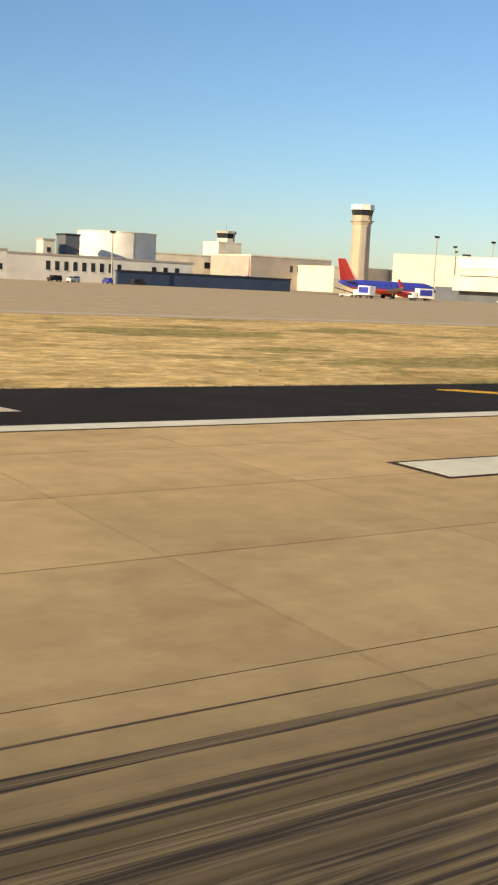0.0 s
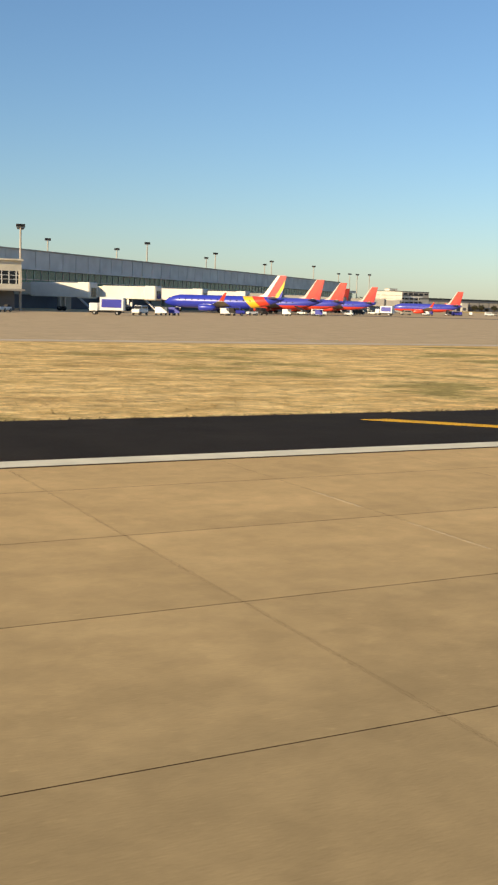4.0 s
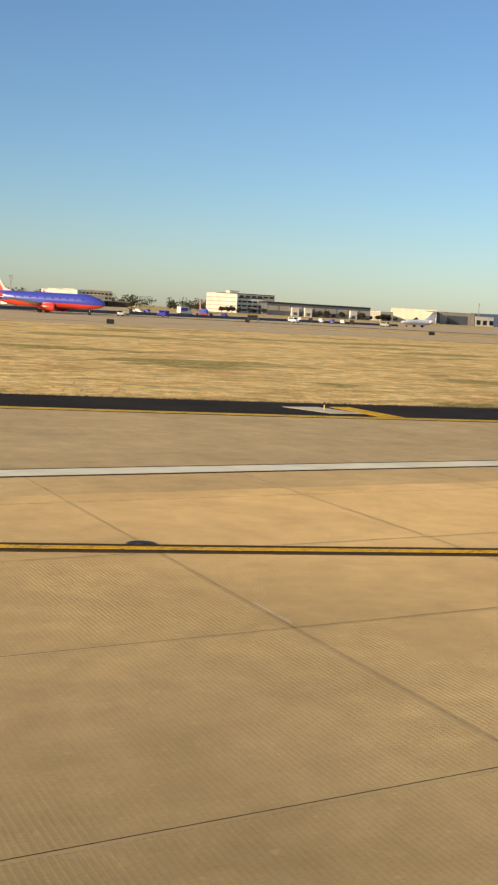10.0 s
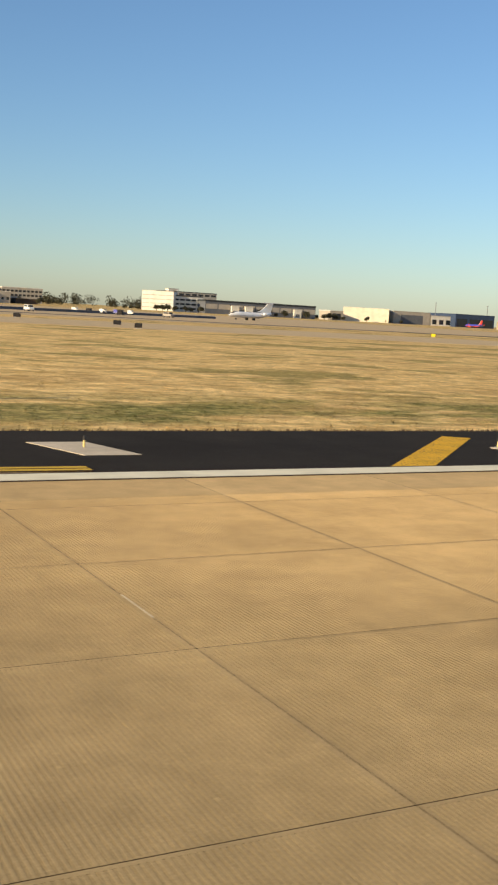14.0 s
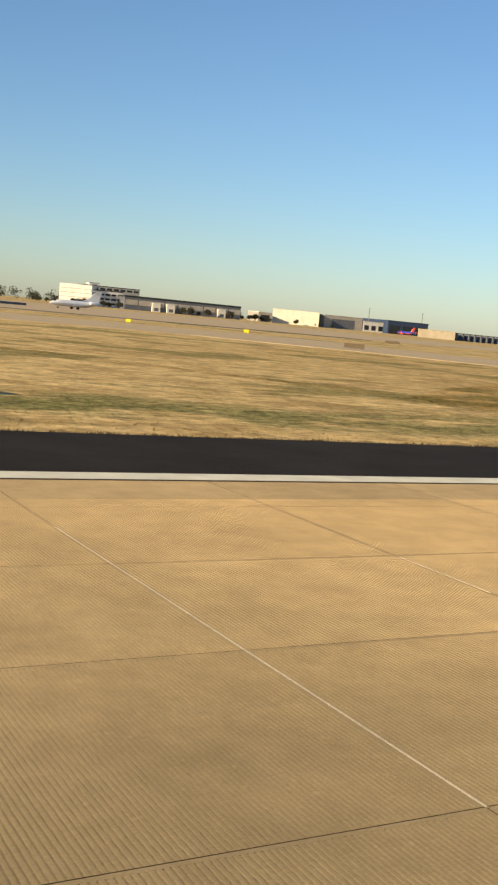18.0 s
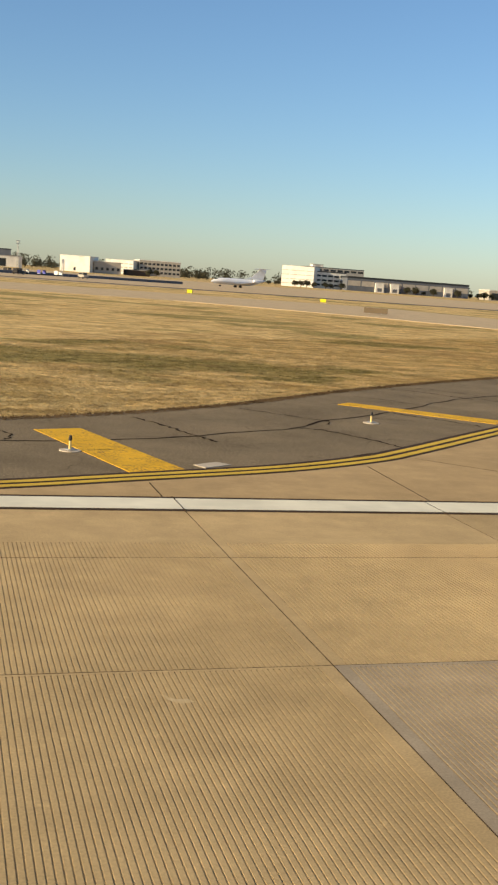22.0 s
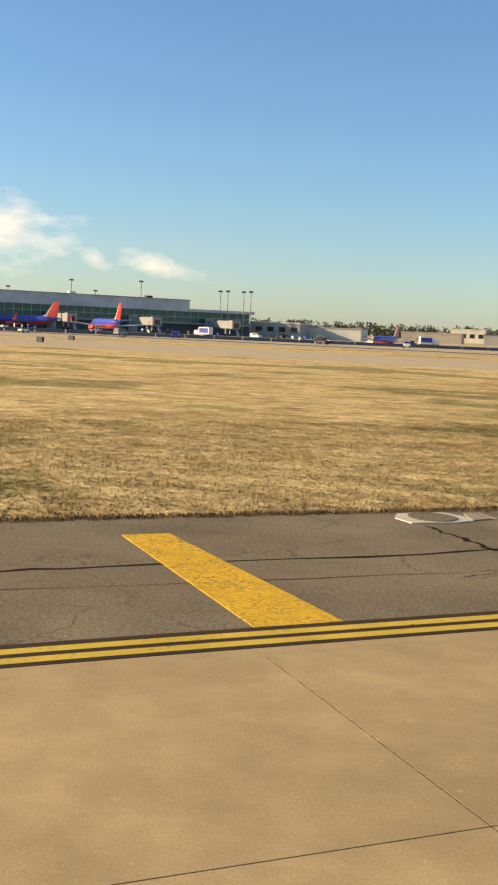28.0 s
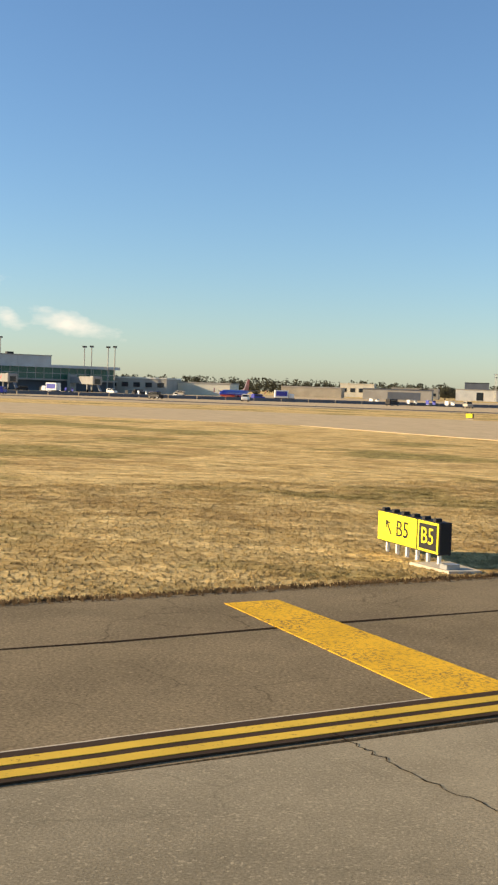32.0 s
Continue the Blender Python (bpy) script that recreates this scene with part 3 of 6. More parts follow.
part("taxiway", poly([(592, 140), (700, 144), (770, 139), (815, 134), (836, 114), (850, 88), (862, 66), (886, 66), (882, 104), (876, 142), (866, 184), (800, 193), (740, 197), (690, 192), (645, 177)], 0.0), APRON, None, "pale concrete parallel taxiway between strips of grass", "structure", "taxiway")
part("service_road", poly([(330, 286), (600, 282), (940, 262), (940, 276), (600, 298), (330, 304)], 0.006), ROAD, None, "dark asphalt service road across the apron", "structure", "road")
part("apron_edge", strip(smooth_line([(-300, 64.5), (200, 63.5), (395, 62)]), -1.2, 1.2, 0.004), PALE, None, "pale worn edge strip of the apron", "structure", "apron")

# gore island with green paint
ISLAND = thing("painted_island", 0, 0, label="pale concrete island painted green with yellow lines", category="island", kind="structure")
part("island_slab", poly([(418, 1.0), (459.6, 1.15), (464.4, 2.0), (466.5, 3.7), (466.6, 5.4), (464.8, 9.2), (461.2, 13.3), (455.4, 16.2), (450.2, 20.3), (438, 29), (418, 42)], 0.02), ISLAND_PALE, ISLAND)
part("green_field", poly([(418, 31), (437, 20), (447, 14.2), (453.9, 10.5), (450.2, 8.7), (451.2, 5.9), (444.5, 6.1), (418, 6.2)], 0.026, 0.02), GREEN_PAINT, ISLAND)
for a, b in (((453.9, 10.4), (457.4, 14.0)), ((451.2, 5.8), (451.9, 1.3)), ((450.4, 8.7), (466.6, 6.6))):
    part("yellow_line", strip([Vector(a), Vector(b)], -0.3, 0.3, 0.032), YELLOW_PAINT, ISLAND)
tip = smooth_line([(462.2, 1.45), (464.4, 2.0), (466.5, 3.7), (466.6, 5.4), (464.8, 9.2), (463.2, 11.2)])
part("border_line", strip(tip, -0.05, 0.80, 0.028), BLACK_PAINT, ISLAND)
for o in (0.10, 0.46):
    part("border_line", strip(tip, o, o + 0.18, 0.034), YELLOW_LINE, ISLAND)


def marking(name, bm, material, label, category="marking"):
    return part(name, bm, material, None, label, "structure", category)


# edge stripe, touchdown bars
edge = [Vector((-400, 0)), Vector((1400, 0))]
marking("stripe_border", strip(edge, -0.10, 0.92, 0.026), BLACK_PAINT, "dark border of the runway edge stripe")
marking("edge_stripe", strip(edge, 0.03, 0.78, 0.032), WHITE_PAINT, "wide white painted runway edge stripe")
for x0, x1, y0, y1 in ((113.9, 136.0, -7.15, -5.6), (113.9, 136.0, -10.5, -8.85), (266.6, 291.0, -10.55, -8.75)):
    marking("bar_border", poly([(x0 - 0.2, y0 - 0.14), (x1 + 0.2, y0 - 0.14), (x1 + 0.2, y1 + 0.14), (x0 - 0.2, y1 + 0.14)], 0.026, 0.02), BLACK_PAINT, "dark border of a touchdown bar")
    marking("touchdown_bar", poly([(x0, y0), (x1, y0), (x1, y1), (x0, y1)], 0.032, 0.02), WHITE_PAINT, "white painted touchdown zone bar on the runway")


def double_line(line, label):
    pts = smooth_line(line)
    root = thing("double_line", 0, 0, label=label, category="marking", kind="structure")
    part("dark_border", strip(pts, 0.05, 0.80, 0.026), BLACK_PAINT, root)
    for o in (0.14, 0.45):
        part("yellow_line", strip(pts, o, o + 0.18, 0.032), YELLOW_LINE, root)


part("pale_line", strip(smooth_line([p for p in D2 if 817 < p[0] < 853]), 0.84, 0.88, 0.008, 0.006), PALE, None, "thin pale seam along the taxiway edge line", "structure", "seam")
double_line(D1, "double yellow taxiway edge line with dark border")
double_line(D2, "worn double yellow taxiway edge line, dark bordered")
double_line(D3, "double yellow taxiway edge line at the narrowing shoulder")

lead = smooth_line([(470, 28), (490, 20.5), (514, 11.9), (529, 6.75), (539.6, 3.1), (546.7, 0.75), (551.2, -0.75), (555.7, -2.05), (563, -4.2), (571.6, -6.8), (582, -9.75), (588, -11.1), (595.3, -12.95), (599.3, -13.8), (606.3, -15.2), (616, -17)])
marking("lead_line_border", strip(lead, -0.25, 0.25, 0.036), BLACK_PAINT, "black border of the taxiway lead-on line")
marking("lead_line", strip(lead, -0.09, 0.09, 0.042), YELLOW_PAINT, "yellow taxiway lead-on line across the runway")


def bar(a, b, c, d, z=0.012):
    bm = poly([a, b, c, d], z, 0.01)
    return marking("shoulder_bar", bm, YELLOW_PAINT, "slanting yellow painted shoulder bar")


for x in (34.3, 64.7, 95.2, 125.7, 156.5, 187.6, 218.0, 248.0, 277.8, 308.2, 338.3):
    bar((x, 6.4), (x + 0.9, 6.4), (x + 6.7, 0.96), (x + 5.8, 0.96))
for x, y0, y1 in ((559.6, 16.5, 20.8), (586.7, 10.6, 14.4), (610.4, 6.3, 10.4), (633.6, 3.2, 8.0)):
    bar((x - 0.45, y1), (x + 0.45, y1), (x + 0.45, y0), (x - 0.45, y0))
bar((654.8, 0.97), (656.2, 0.97), (662.2, 6.6), (661.5, 7.0))
for x in (682.3, 709.4, 736.6, 766.35):
    bar((x, 0.97), (x + 1.3, 0.97), (x + 6.5, 6.1), (x + 5.8, 6.6))
bar((657.9, 7.0), (658.8, 7.0), (659.6, 5.3), (658.6, 4.4), 0.010)
for a, b, c, d in (((785.94, 7.88), (786.99, 8.27), (788.33, 3.41), (787.26, 2.96)), ((795.5, 14.95), (796.05, 15.55), (799.75, 12.35), (799.0, 11.6)), ((805.85, 24.35), (806.5, 24.85), (810.4, 20.5), (809.5, 19.75)),
                   ((817.08, 33.78), (817.75, 34.2), (821.41, 29.64), (820.65, 29.1)), ((828.3, 42.35), (829.05, 42.95), (832.75, 38.6), (831.85, 37.75)), ((359.0, 10.6), (359.8, 11.2), (363.9, 6.9), (362.9, 6.3)), ((367.3, 18.2), (368.2, 18.8), (374.2, 17.0), (373.2, 16.2))):
    bar(a, b, c, d)


# ---- lights, signs ----
def edge_light(x, y, pad, label):
    root = thing("edge_light", x, y, 0.0, 0.0, label, "light", "airfield edge lights")
    if pad == "square":
        part("pad", poly([(-1.1, 1.1), (-0.4, -1.2), (1.0, -1.2), (0.4, 1.1)], 0.012, 0.2), PALE, root)
    else:
        part("pad", cyl(bmesh.new(), 0, 0, -0.1, 0.015, 0.21, n=20), PALE, root)
        part("base_plate", cyl(bmesh.new(), 0, 0, 0.02, 0.04, 0.10, n=14), STEEL, root)
    part("post", cyl(bmesh.new(), 0, 0, 0.03, 0.20, 0.028, 0.024, n=10), YELLOW_METAL, root, "pale yellow enamelled post")
    part("collar", cyl(bmesh.new(), 0, 0, 0.20, 0.22, 0.036, n=10), DARK_METAL, root)
    part("lens", cyl(bmesh.new(), 0, 0, 0.22, 0.30, 0.04, 0.025, n=10), DARK_METAL, root, "dark glass lens")
    return root


for x, y in ((47.5, 4.5), (108.5, 4.5), (169.6, 4.6), (230.7, 4.4), (291.8, 4.8), (585.3, 13.2), (637.1, 6.7), (676.0, 4.6), (730.8, 4.5)):
    edge_light(x, y, "square", "runway edge light on a pale concrete pad")
for x, y in ((461.9, 9.2), (464.4, 7.4), (459.3, 3.3), (352.0, 3.7), (355.5, 5.3), (363.9, 10.4), (372.8, 19.4), (383.4, 30.9), (656.0, 4.2), (622.8, 6.2), (688, 3.9), (776.15, 4.0), (786.42, 5.26), (794.96, 10.94), (804.87, 19.89), (815.43, 29.08), (824.93, 35.82), (836.2, 45.0)):
    edge_light(x, y, "round", "taxiway edge light on a yellow post, round concrete pad")


def can_light(x, y):
    root = thing("inset_light", x, y, 0.02, 0, "dark inset pavement light in a cut concrete patch", "light", "inset lights")
    part("rim", cyl(bmesh.new(), 0, 0, -0.05, 0.006, 0.24, n=24), OLD_COLLAR, root)
    part("cover", cyl(bmesh.new(), 0, 0, -0.05, 0.012, 0.215, n=24), DARK_METAL, root)
    part("lens", cyl(bmesh.new(), 0, 0, 0.0, 0.03, 0.09, 0.06, n=16), DARK_METAL, root)


for x, y in ((570.3, -6.1), (584.1, -9.4), (595.5, -12.45), (602.3, -13.77), (789.58, -7.75)):
    can_light(x, y)


def sign_body(root, w, h, t, foot=0.16, legs=2, back=SIGN_BLACK, plinth=True):
    part("cabinet", boxed(-w / 2, w / 2, -t / 2, t / 2, foot, foot + h, bevel=0.015), back, root, "black metal cabinet")
    for i in range(legs):
        x = -w / 2 + w * (i + 0.5) / legs
        part("leg", cyl(bmesh.new(), x, 0, -0.05, foot, 0.045, n=8), SIGN_WHITE, root)
        part("lamp", boxed(x - 0.05, x + 0.05, -t / 2, 0.0, foot + h, foot + h + 0.07), DARK_METAL, root)
    if not plinth:
        return
    part("plinth", boxed(-w / 2 + 0.02, w / 2 + 0.1, -0.25, 0.25, -0.06, 0.0), PALE, root, "pale concrete plinth")


FACE = pose(0, 0, 0, 90, 0, 0)


def panel(root, x0, x1, z0, z1, y, material, name="panel"):
    return part(name, boxed(x0, x1, y - 0.012, y, z0, z1), material, root)


def text_at(root, text, size, material, x, y, z):
    letters(text, size, material, root, Matrix.Translation((x * K, y * K, z * K)) @ FACE)


def arrow_up_left(root, x, z, y, s, material):
    bm = bmesh.new()
    turn = Matrix.Translation((x, y, z)) @ Matrix.Rotation(radians(-38), 4, "Y")
    box(bm, -0.035 * s, 0.035 * s, -0.008, 0.004, -0.32 * s, 0.28 * s, turn)
    for a in (35, -35):
        box(bm, -0.03 * s, 0.03 * s, -0.008, 0.004, -0.26 * s, 0.0, turn @ Matrix.Translation((0, 0, 0.30 * s)) @ Matrix.Rotation(radians(a), 4, "Y"))
    part("arrow", bm, material, root)


for x, y, digit in ((320.2, 16.1, "5"), (625.0, 16.6, "4")):
    s = thing("distance_sign", x, y, 0, -9, "black runway distance sign with a white numeral", "sign", "distance signs")
    sign_body(s, 1.15, 1.45, 0.30, 0.16, 2)
    text_at(s, digit, 1.2, SIGN_WHITE, -0.02, -0.165, 0.90)

s = thing("taxiway_sign", 830.9, 48.8, 0, -55, "yellow and black taxiway sign on white legs", "sign")
sign_body(s, 2.45, 0.66, 0.30, 0.2, 6, plinth=False)
part("footing", poly([(0.7, -0.5), (1.9, -0.35), (2.0, 0.35), (0.8, 0.4)], 0.004, 0.1), PALE, s, "pale concrete footing")
panel(s, -1.2, 0.38, 0.22, 0.84, -0.15, SIGN_YELLOW)
panel(s, 0.43, 1.2, 0.22, 0.84, -0.15, SIGN_YELLOW)
panel(s, 0.49, 1.14, 0.27, 0.79, -0.16, SIGN_BLACK)
arrow_up_left(s, -0.74, 0.53, -0.162, 0.58, SIGN_BLACK)
text_at(s, "B5", 0.50, SIGN_BLACK, -0.18, -0.165, 0.53)
text_at(s, "B5", 0.48, SIGN_YELLOW, 0.815, -0.175, 0.53)
part("cable_box", boxed(1.5, 1.75, -0.3, 0.0, -0.02, 0.10), STEEL, s)

s = thing("taxiway_sign", 749.8, 18.0, 0, -54, "small yellow taxiway sign with a black arrow", "sign")
sign_body(s, 1.40, 0.74, 0.34, 0.14, 3)
panel(s, -0.68, 0.68, 0.16, 0.86, -0.17, SIGN_YELLOW)
arrow_up_left(s, -0.38, 0.51, -0.182, 0.6, SIGN_BLACK)
text_at(s, "B5", 0.54, SIGN_BLACK, 0.16, -0.185, 0.51)

s = thing("taxiway_sign", 310.6, 18.0, 0, -38, "small yellow taxiway sign in the grass", "sign")
sign_body(s, 1.35, 0.80, 0.34, 0.16, 2)
panel(s, -0.66, 0.66, 0.18, 0.94, -0.17, SIGN_YELLOW)
for x in (-0.4, -0.18, 0.1, 0.34):
    panel(s, x - 0.045, x + 0.045, 0.47, 0.68, -0.178, SIGN_BLACK, "bar")

s = thing("taxiway_sign", 381.6, 42.2, 0, -25, "long yellow taxiway sign with black panels", "sign")
sign_body(s, 3.0, 0.62, 0.34, 0.12, 5)
panel(s, -1.46, 0.75, 0.15, 0.71, -0.17, SIGN_AMBER)
for x in (-1.2, -0.9, -0.3, 0.1, 0.45):
    panel(s, x - 0.09, x + 0.09, 0.28, 0.58, -0.178, SIGN_BLACK, "bar")
panel(s, 0.95, 1.25, 0.26, 0.60, -0.17, SIGN_AMBER, "bar")

s = thing("taxiway_sign", 676.28, 17.6, 0, 12, "dark unlit back of a taxiway sign", "sign")
sign_body(s, 1.65, 0.86, 0.34, 0.16, 3)

for x, y, w, yellow in ((225.9, 64.2, 0.9, 1), (303.5, 63.4, 0.9, 1), (858.1, 194.4, 1.6, 1), (831.3, 198.1, 1.5, 1), (843.4, 130.0, 4.2, 0), (916.0, 218.6, 5.0, 0), (608.2, 196.9, 3.4, 0), (626.8, 145.2, 1.5, 0), (731.4, 141.2, 1.5, 0), (725.9, 191.5, 1.8, 0), (735.2, 160.8, 1.7, 0), (709.3, 255.0, 1.5, 0), (468.0, 66.0, 2.0, 1), (267.8, 58.3, 1.0, 0)):
    s = thing("guidance_sign", x, y, 0, -22, "yellow guidance sign in the far grass" if yellow else "dark back of a far guidance sign", "sign", "far guidance signs")
    h = 0.48 if w < 1.2 else 0.75
    w *= 0.8
    sign_body(s, w, h, 0.4, 0.12, 2, ORANGE_WOOD if w > 3 else SIGN_BLACK)
    if yellow:
        panel(s, -w / 2 + 0.05, w / 2 - 0.05, 0.16, 0.08 + h, -0.2, SIGN_YELLOW)

# round cover in a concrete collar at the edge of the grass
s = thing("manhole", 810.5, 28.85, 0.0, 38, "round rusty manhole cover in a broken concrete collar", "manhole")
part("collar", poly([(-0.85, -0.45), (0.05, -0.55), (0.52, -0.42), (0.60, 0.02), (0.42, 0.5), (-0.6, 0.55), (-0.9, 0.1)], 0.02, 0.2), PALE, s)
part("cover", cyl(bmesh.new(), -0.14, 0.02, 0.0, 0.035, 0.47, n=28), ASPHALT, s)
s = thing("broken_pavement", 811.35, 29.4, 0.0, 0, "broken slab of old asphalt beside the manhole", "rubble")
part("fragment", poly([(-0.20, -0.50), (0.12, -0.16), (-0.30, 0.36), (-0.45, 0.22), (-0.36, -0.1)], 0.022, 0.1), OLD_COLLAR, s)
part("fragment", poly([(0.20, -0.08), (0.34, -0.05), (-0.12, 0.66), (-0.22, 0.50)], 0.018, 0.1), ASPHALT, s)

# saw cut round one of the inset lights
CUTS = ((600.4, -14.2), (602.42, -13.08), (603.95, -13.65), (602.0, -14.9))
for a, b in zip(CUTS, CUTS[1:]):
    marking("saw_cut", strip([Vector(a), Vector(b)], -0.012, 0.012, 0.0215, 0.01), SEAL, "thin saw cut round an inset light", "joint")
# cut patches in the slabs
for x, y, w, h in ((790.77, -6.49, 0.24, 0.17), (791.0, -6.55, 0.22, 0.07)):
    marking("patch", poly([(x - w / 2, y - h / 2), (x + w / 2, y - h / 2), (x + w / 2, y + h / 2), (x - w / 2, y + h / 2)], 0.024, 0.02), ROAD, "grey repair patch in the runway slab", "patch")


for x, y, w, h in ((788.95, 4.02, 0.72, 0.34), (781.4, 7.15, 1.15, 0.5)):
    root = thing("concrete_pad", x, y, 0, 34 if x > 785 else 8, "small pale concrete pad set in the asphalt", "pad")
    part("pad", poly([(-w / 2, -h / 2), (w / 2, -h / 2), (w / 2 - 0.05, h / 2), (-w / 2 + 0.04, h / 2)], 0.012, 0.1), PALE, root)
for x in (787.55, 791.85, 796.13):
    marking("joint", strip([Vector((x, -0.12)), Vector((x, 0.93))], -0.008, 0.008, 0.0345, 0.01), SEAL, "dark joint cut through the edge stripe", "joint")


# ---- tyre marks and scrapes ----
def skid_mark(x0, x1, y, width, seed, material=SKID, label="dark smear of tyre rubber"):
    """A ragged band of rubber with pointed ends."""
    rnd = random.Random(seed)
    bm = bmesh.new()
    steps = max(10, int((x1 - x0) / 1.2))
    prev = None
    sway, drift = rnd.uniform(-0.25, 0.25), rnd.uniform(0, 6)
    for i in range(steps + 1):
        t = i / steps
        w = width * 0.5 * min(1.0, 5 * t + 0.08, 5 * (1 - t) + 0.08)
        c = y + sway * (t - 0.5) + 0.05 * math.sin(drift + 5 * t)
        cur = (bm.verts.new((x0 + (x1 - x0) * t, c + w * rnd.uniform(0.8, 1.15), 0.0215)), bm.verts.new((x0 + (x1 - x0) * t, c - w * rnd.uniform(0.8, 1.15), 0.0215)))
        if prev:
            bm.faces.new((prev[0], prev[1], cur[1], cur[0]))
        prev = cur
    return part("skid_mark", bm, material, BASE, label)


for i, mark in enumerate(((60, 112, -15.35, 0.20), (60, 121, -15.95, 0.32), (60, 131, -16.6, 0.45), (60, 119, -17.35, 0.8), (60, 141, -18.5, 1.0), (60, 108, -14.75, 0.08),
                          (131, 151, -13.45, 0.09), (128, 153, -14.45, 0.13), (121, 157, -15.0, 0.12), (118, 176, -15.75, 0.26), (124, 151, -16.15, 0.13), (122, 179, -16.6, 0.32), (125, 166, -17.3, 0.5), (128, 172, -18.3, 0.6),
                          (150, 201, -14.5, 0.13), (160, 206, -15.1, 0.08), (185, 231, -16.58, 0.17), (182, 216, -17.2, 0.35), (218.4, 238, -16.05, 0.06), (240, 262, -15.0, 0.11), (244, 266, -15.9, 0.16))):
    skid_mark(*mark, i)


for x0, x1, y, w in ((785.8, 786.06, -7.28, 0.10),):
    skid_mark(x0, x1, y, w, int(x0 * 10), SCRAPE, "pale scraped streak in the concrete")

# joints worn pale at their lips
for x, y0, y1 in ((220.4, -13.9, -13.1), (225.0, -7.7, -6.7), (330.3, -9.2, -7.2), (330.3, -5.8, -4.2), (504.3, -10.7, -9.6), (537.85, -14.4, -7.6), (542.45, -9.3, -4.4), (570.4, -10.2, -9.3), (672.1, -9.2, -8.2), (746.65, -14.1, -4.3), (751.33, -8.8, -6.7)):
    marking("joint", strip([Vector((x + 0.012, y0)), Vector((x + 0.012, y1))], -0.007, 0.007, 0.0215, 0.01), PALE_LIP, "pale worn lip of a slab joint", "joint")

# ---- cracks in the asphalt ----
def crack(pts, width, z=0.006, seed=0, name="crack"):
    """A ragged dark crack along a rough line."""
    rnd = random.Random(seed)
    bm = bmesh.new()
    line = smooth_line(pts, max(4, int(9 * 25 / (len(pts) + 20))))
    prev = None
    for i, p in enumerate(line):
        d = (line[min(i + 1, len(line) - 1)] - line[max(i - 1, 0)]).normalized()
        n = Vector((-d.y, d.x))
        q = p + n * rnd.uniform(-1, 1) * (width * 0.6 + 0.035)
        w = width * rnd.uniform(0.25, 1.0)
        a, b = q + n * w, q - n * w
        cur = (bm.verts.new((a.x, a.y, z)), bm.verts.new((b.x, b.y, z)))
        if prev:
            bm.faces.new((prev[0], prev[1], cur[1], cur[0]))
        prev = cur
    for f in bm.faces:
        if f.normal.z < 0:
            f.normal_flip()
    return part(name, bm, CRACK_DIRT, None, "ragged dark crack in the asphalt", "structure", "crack")


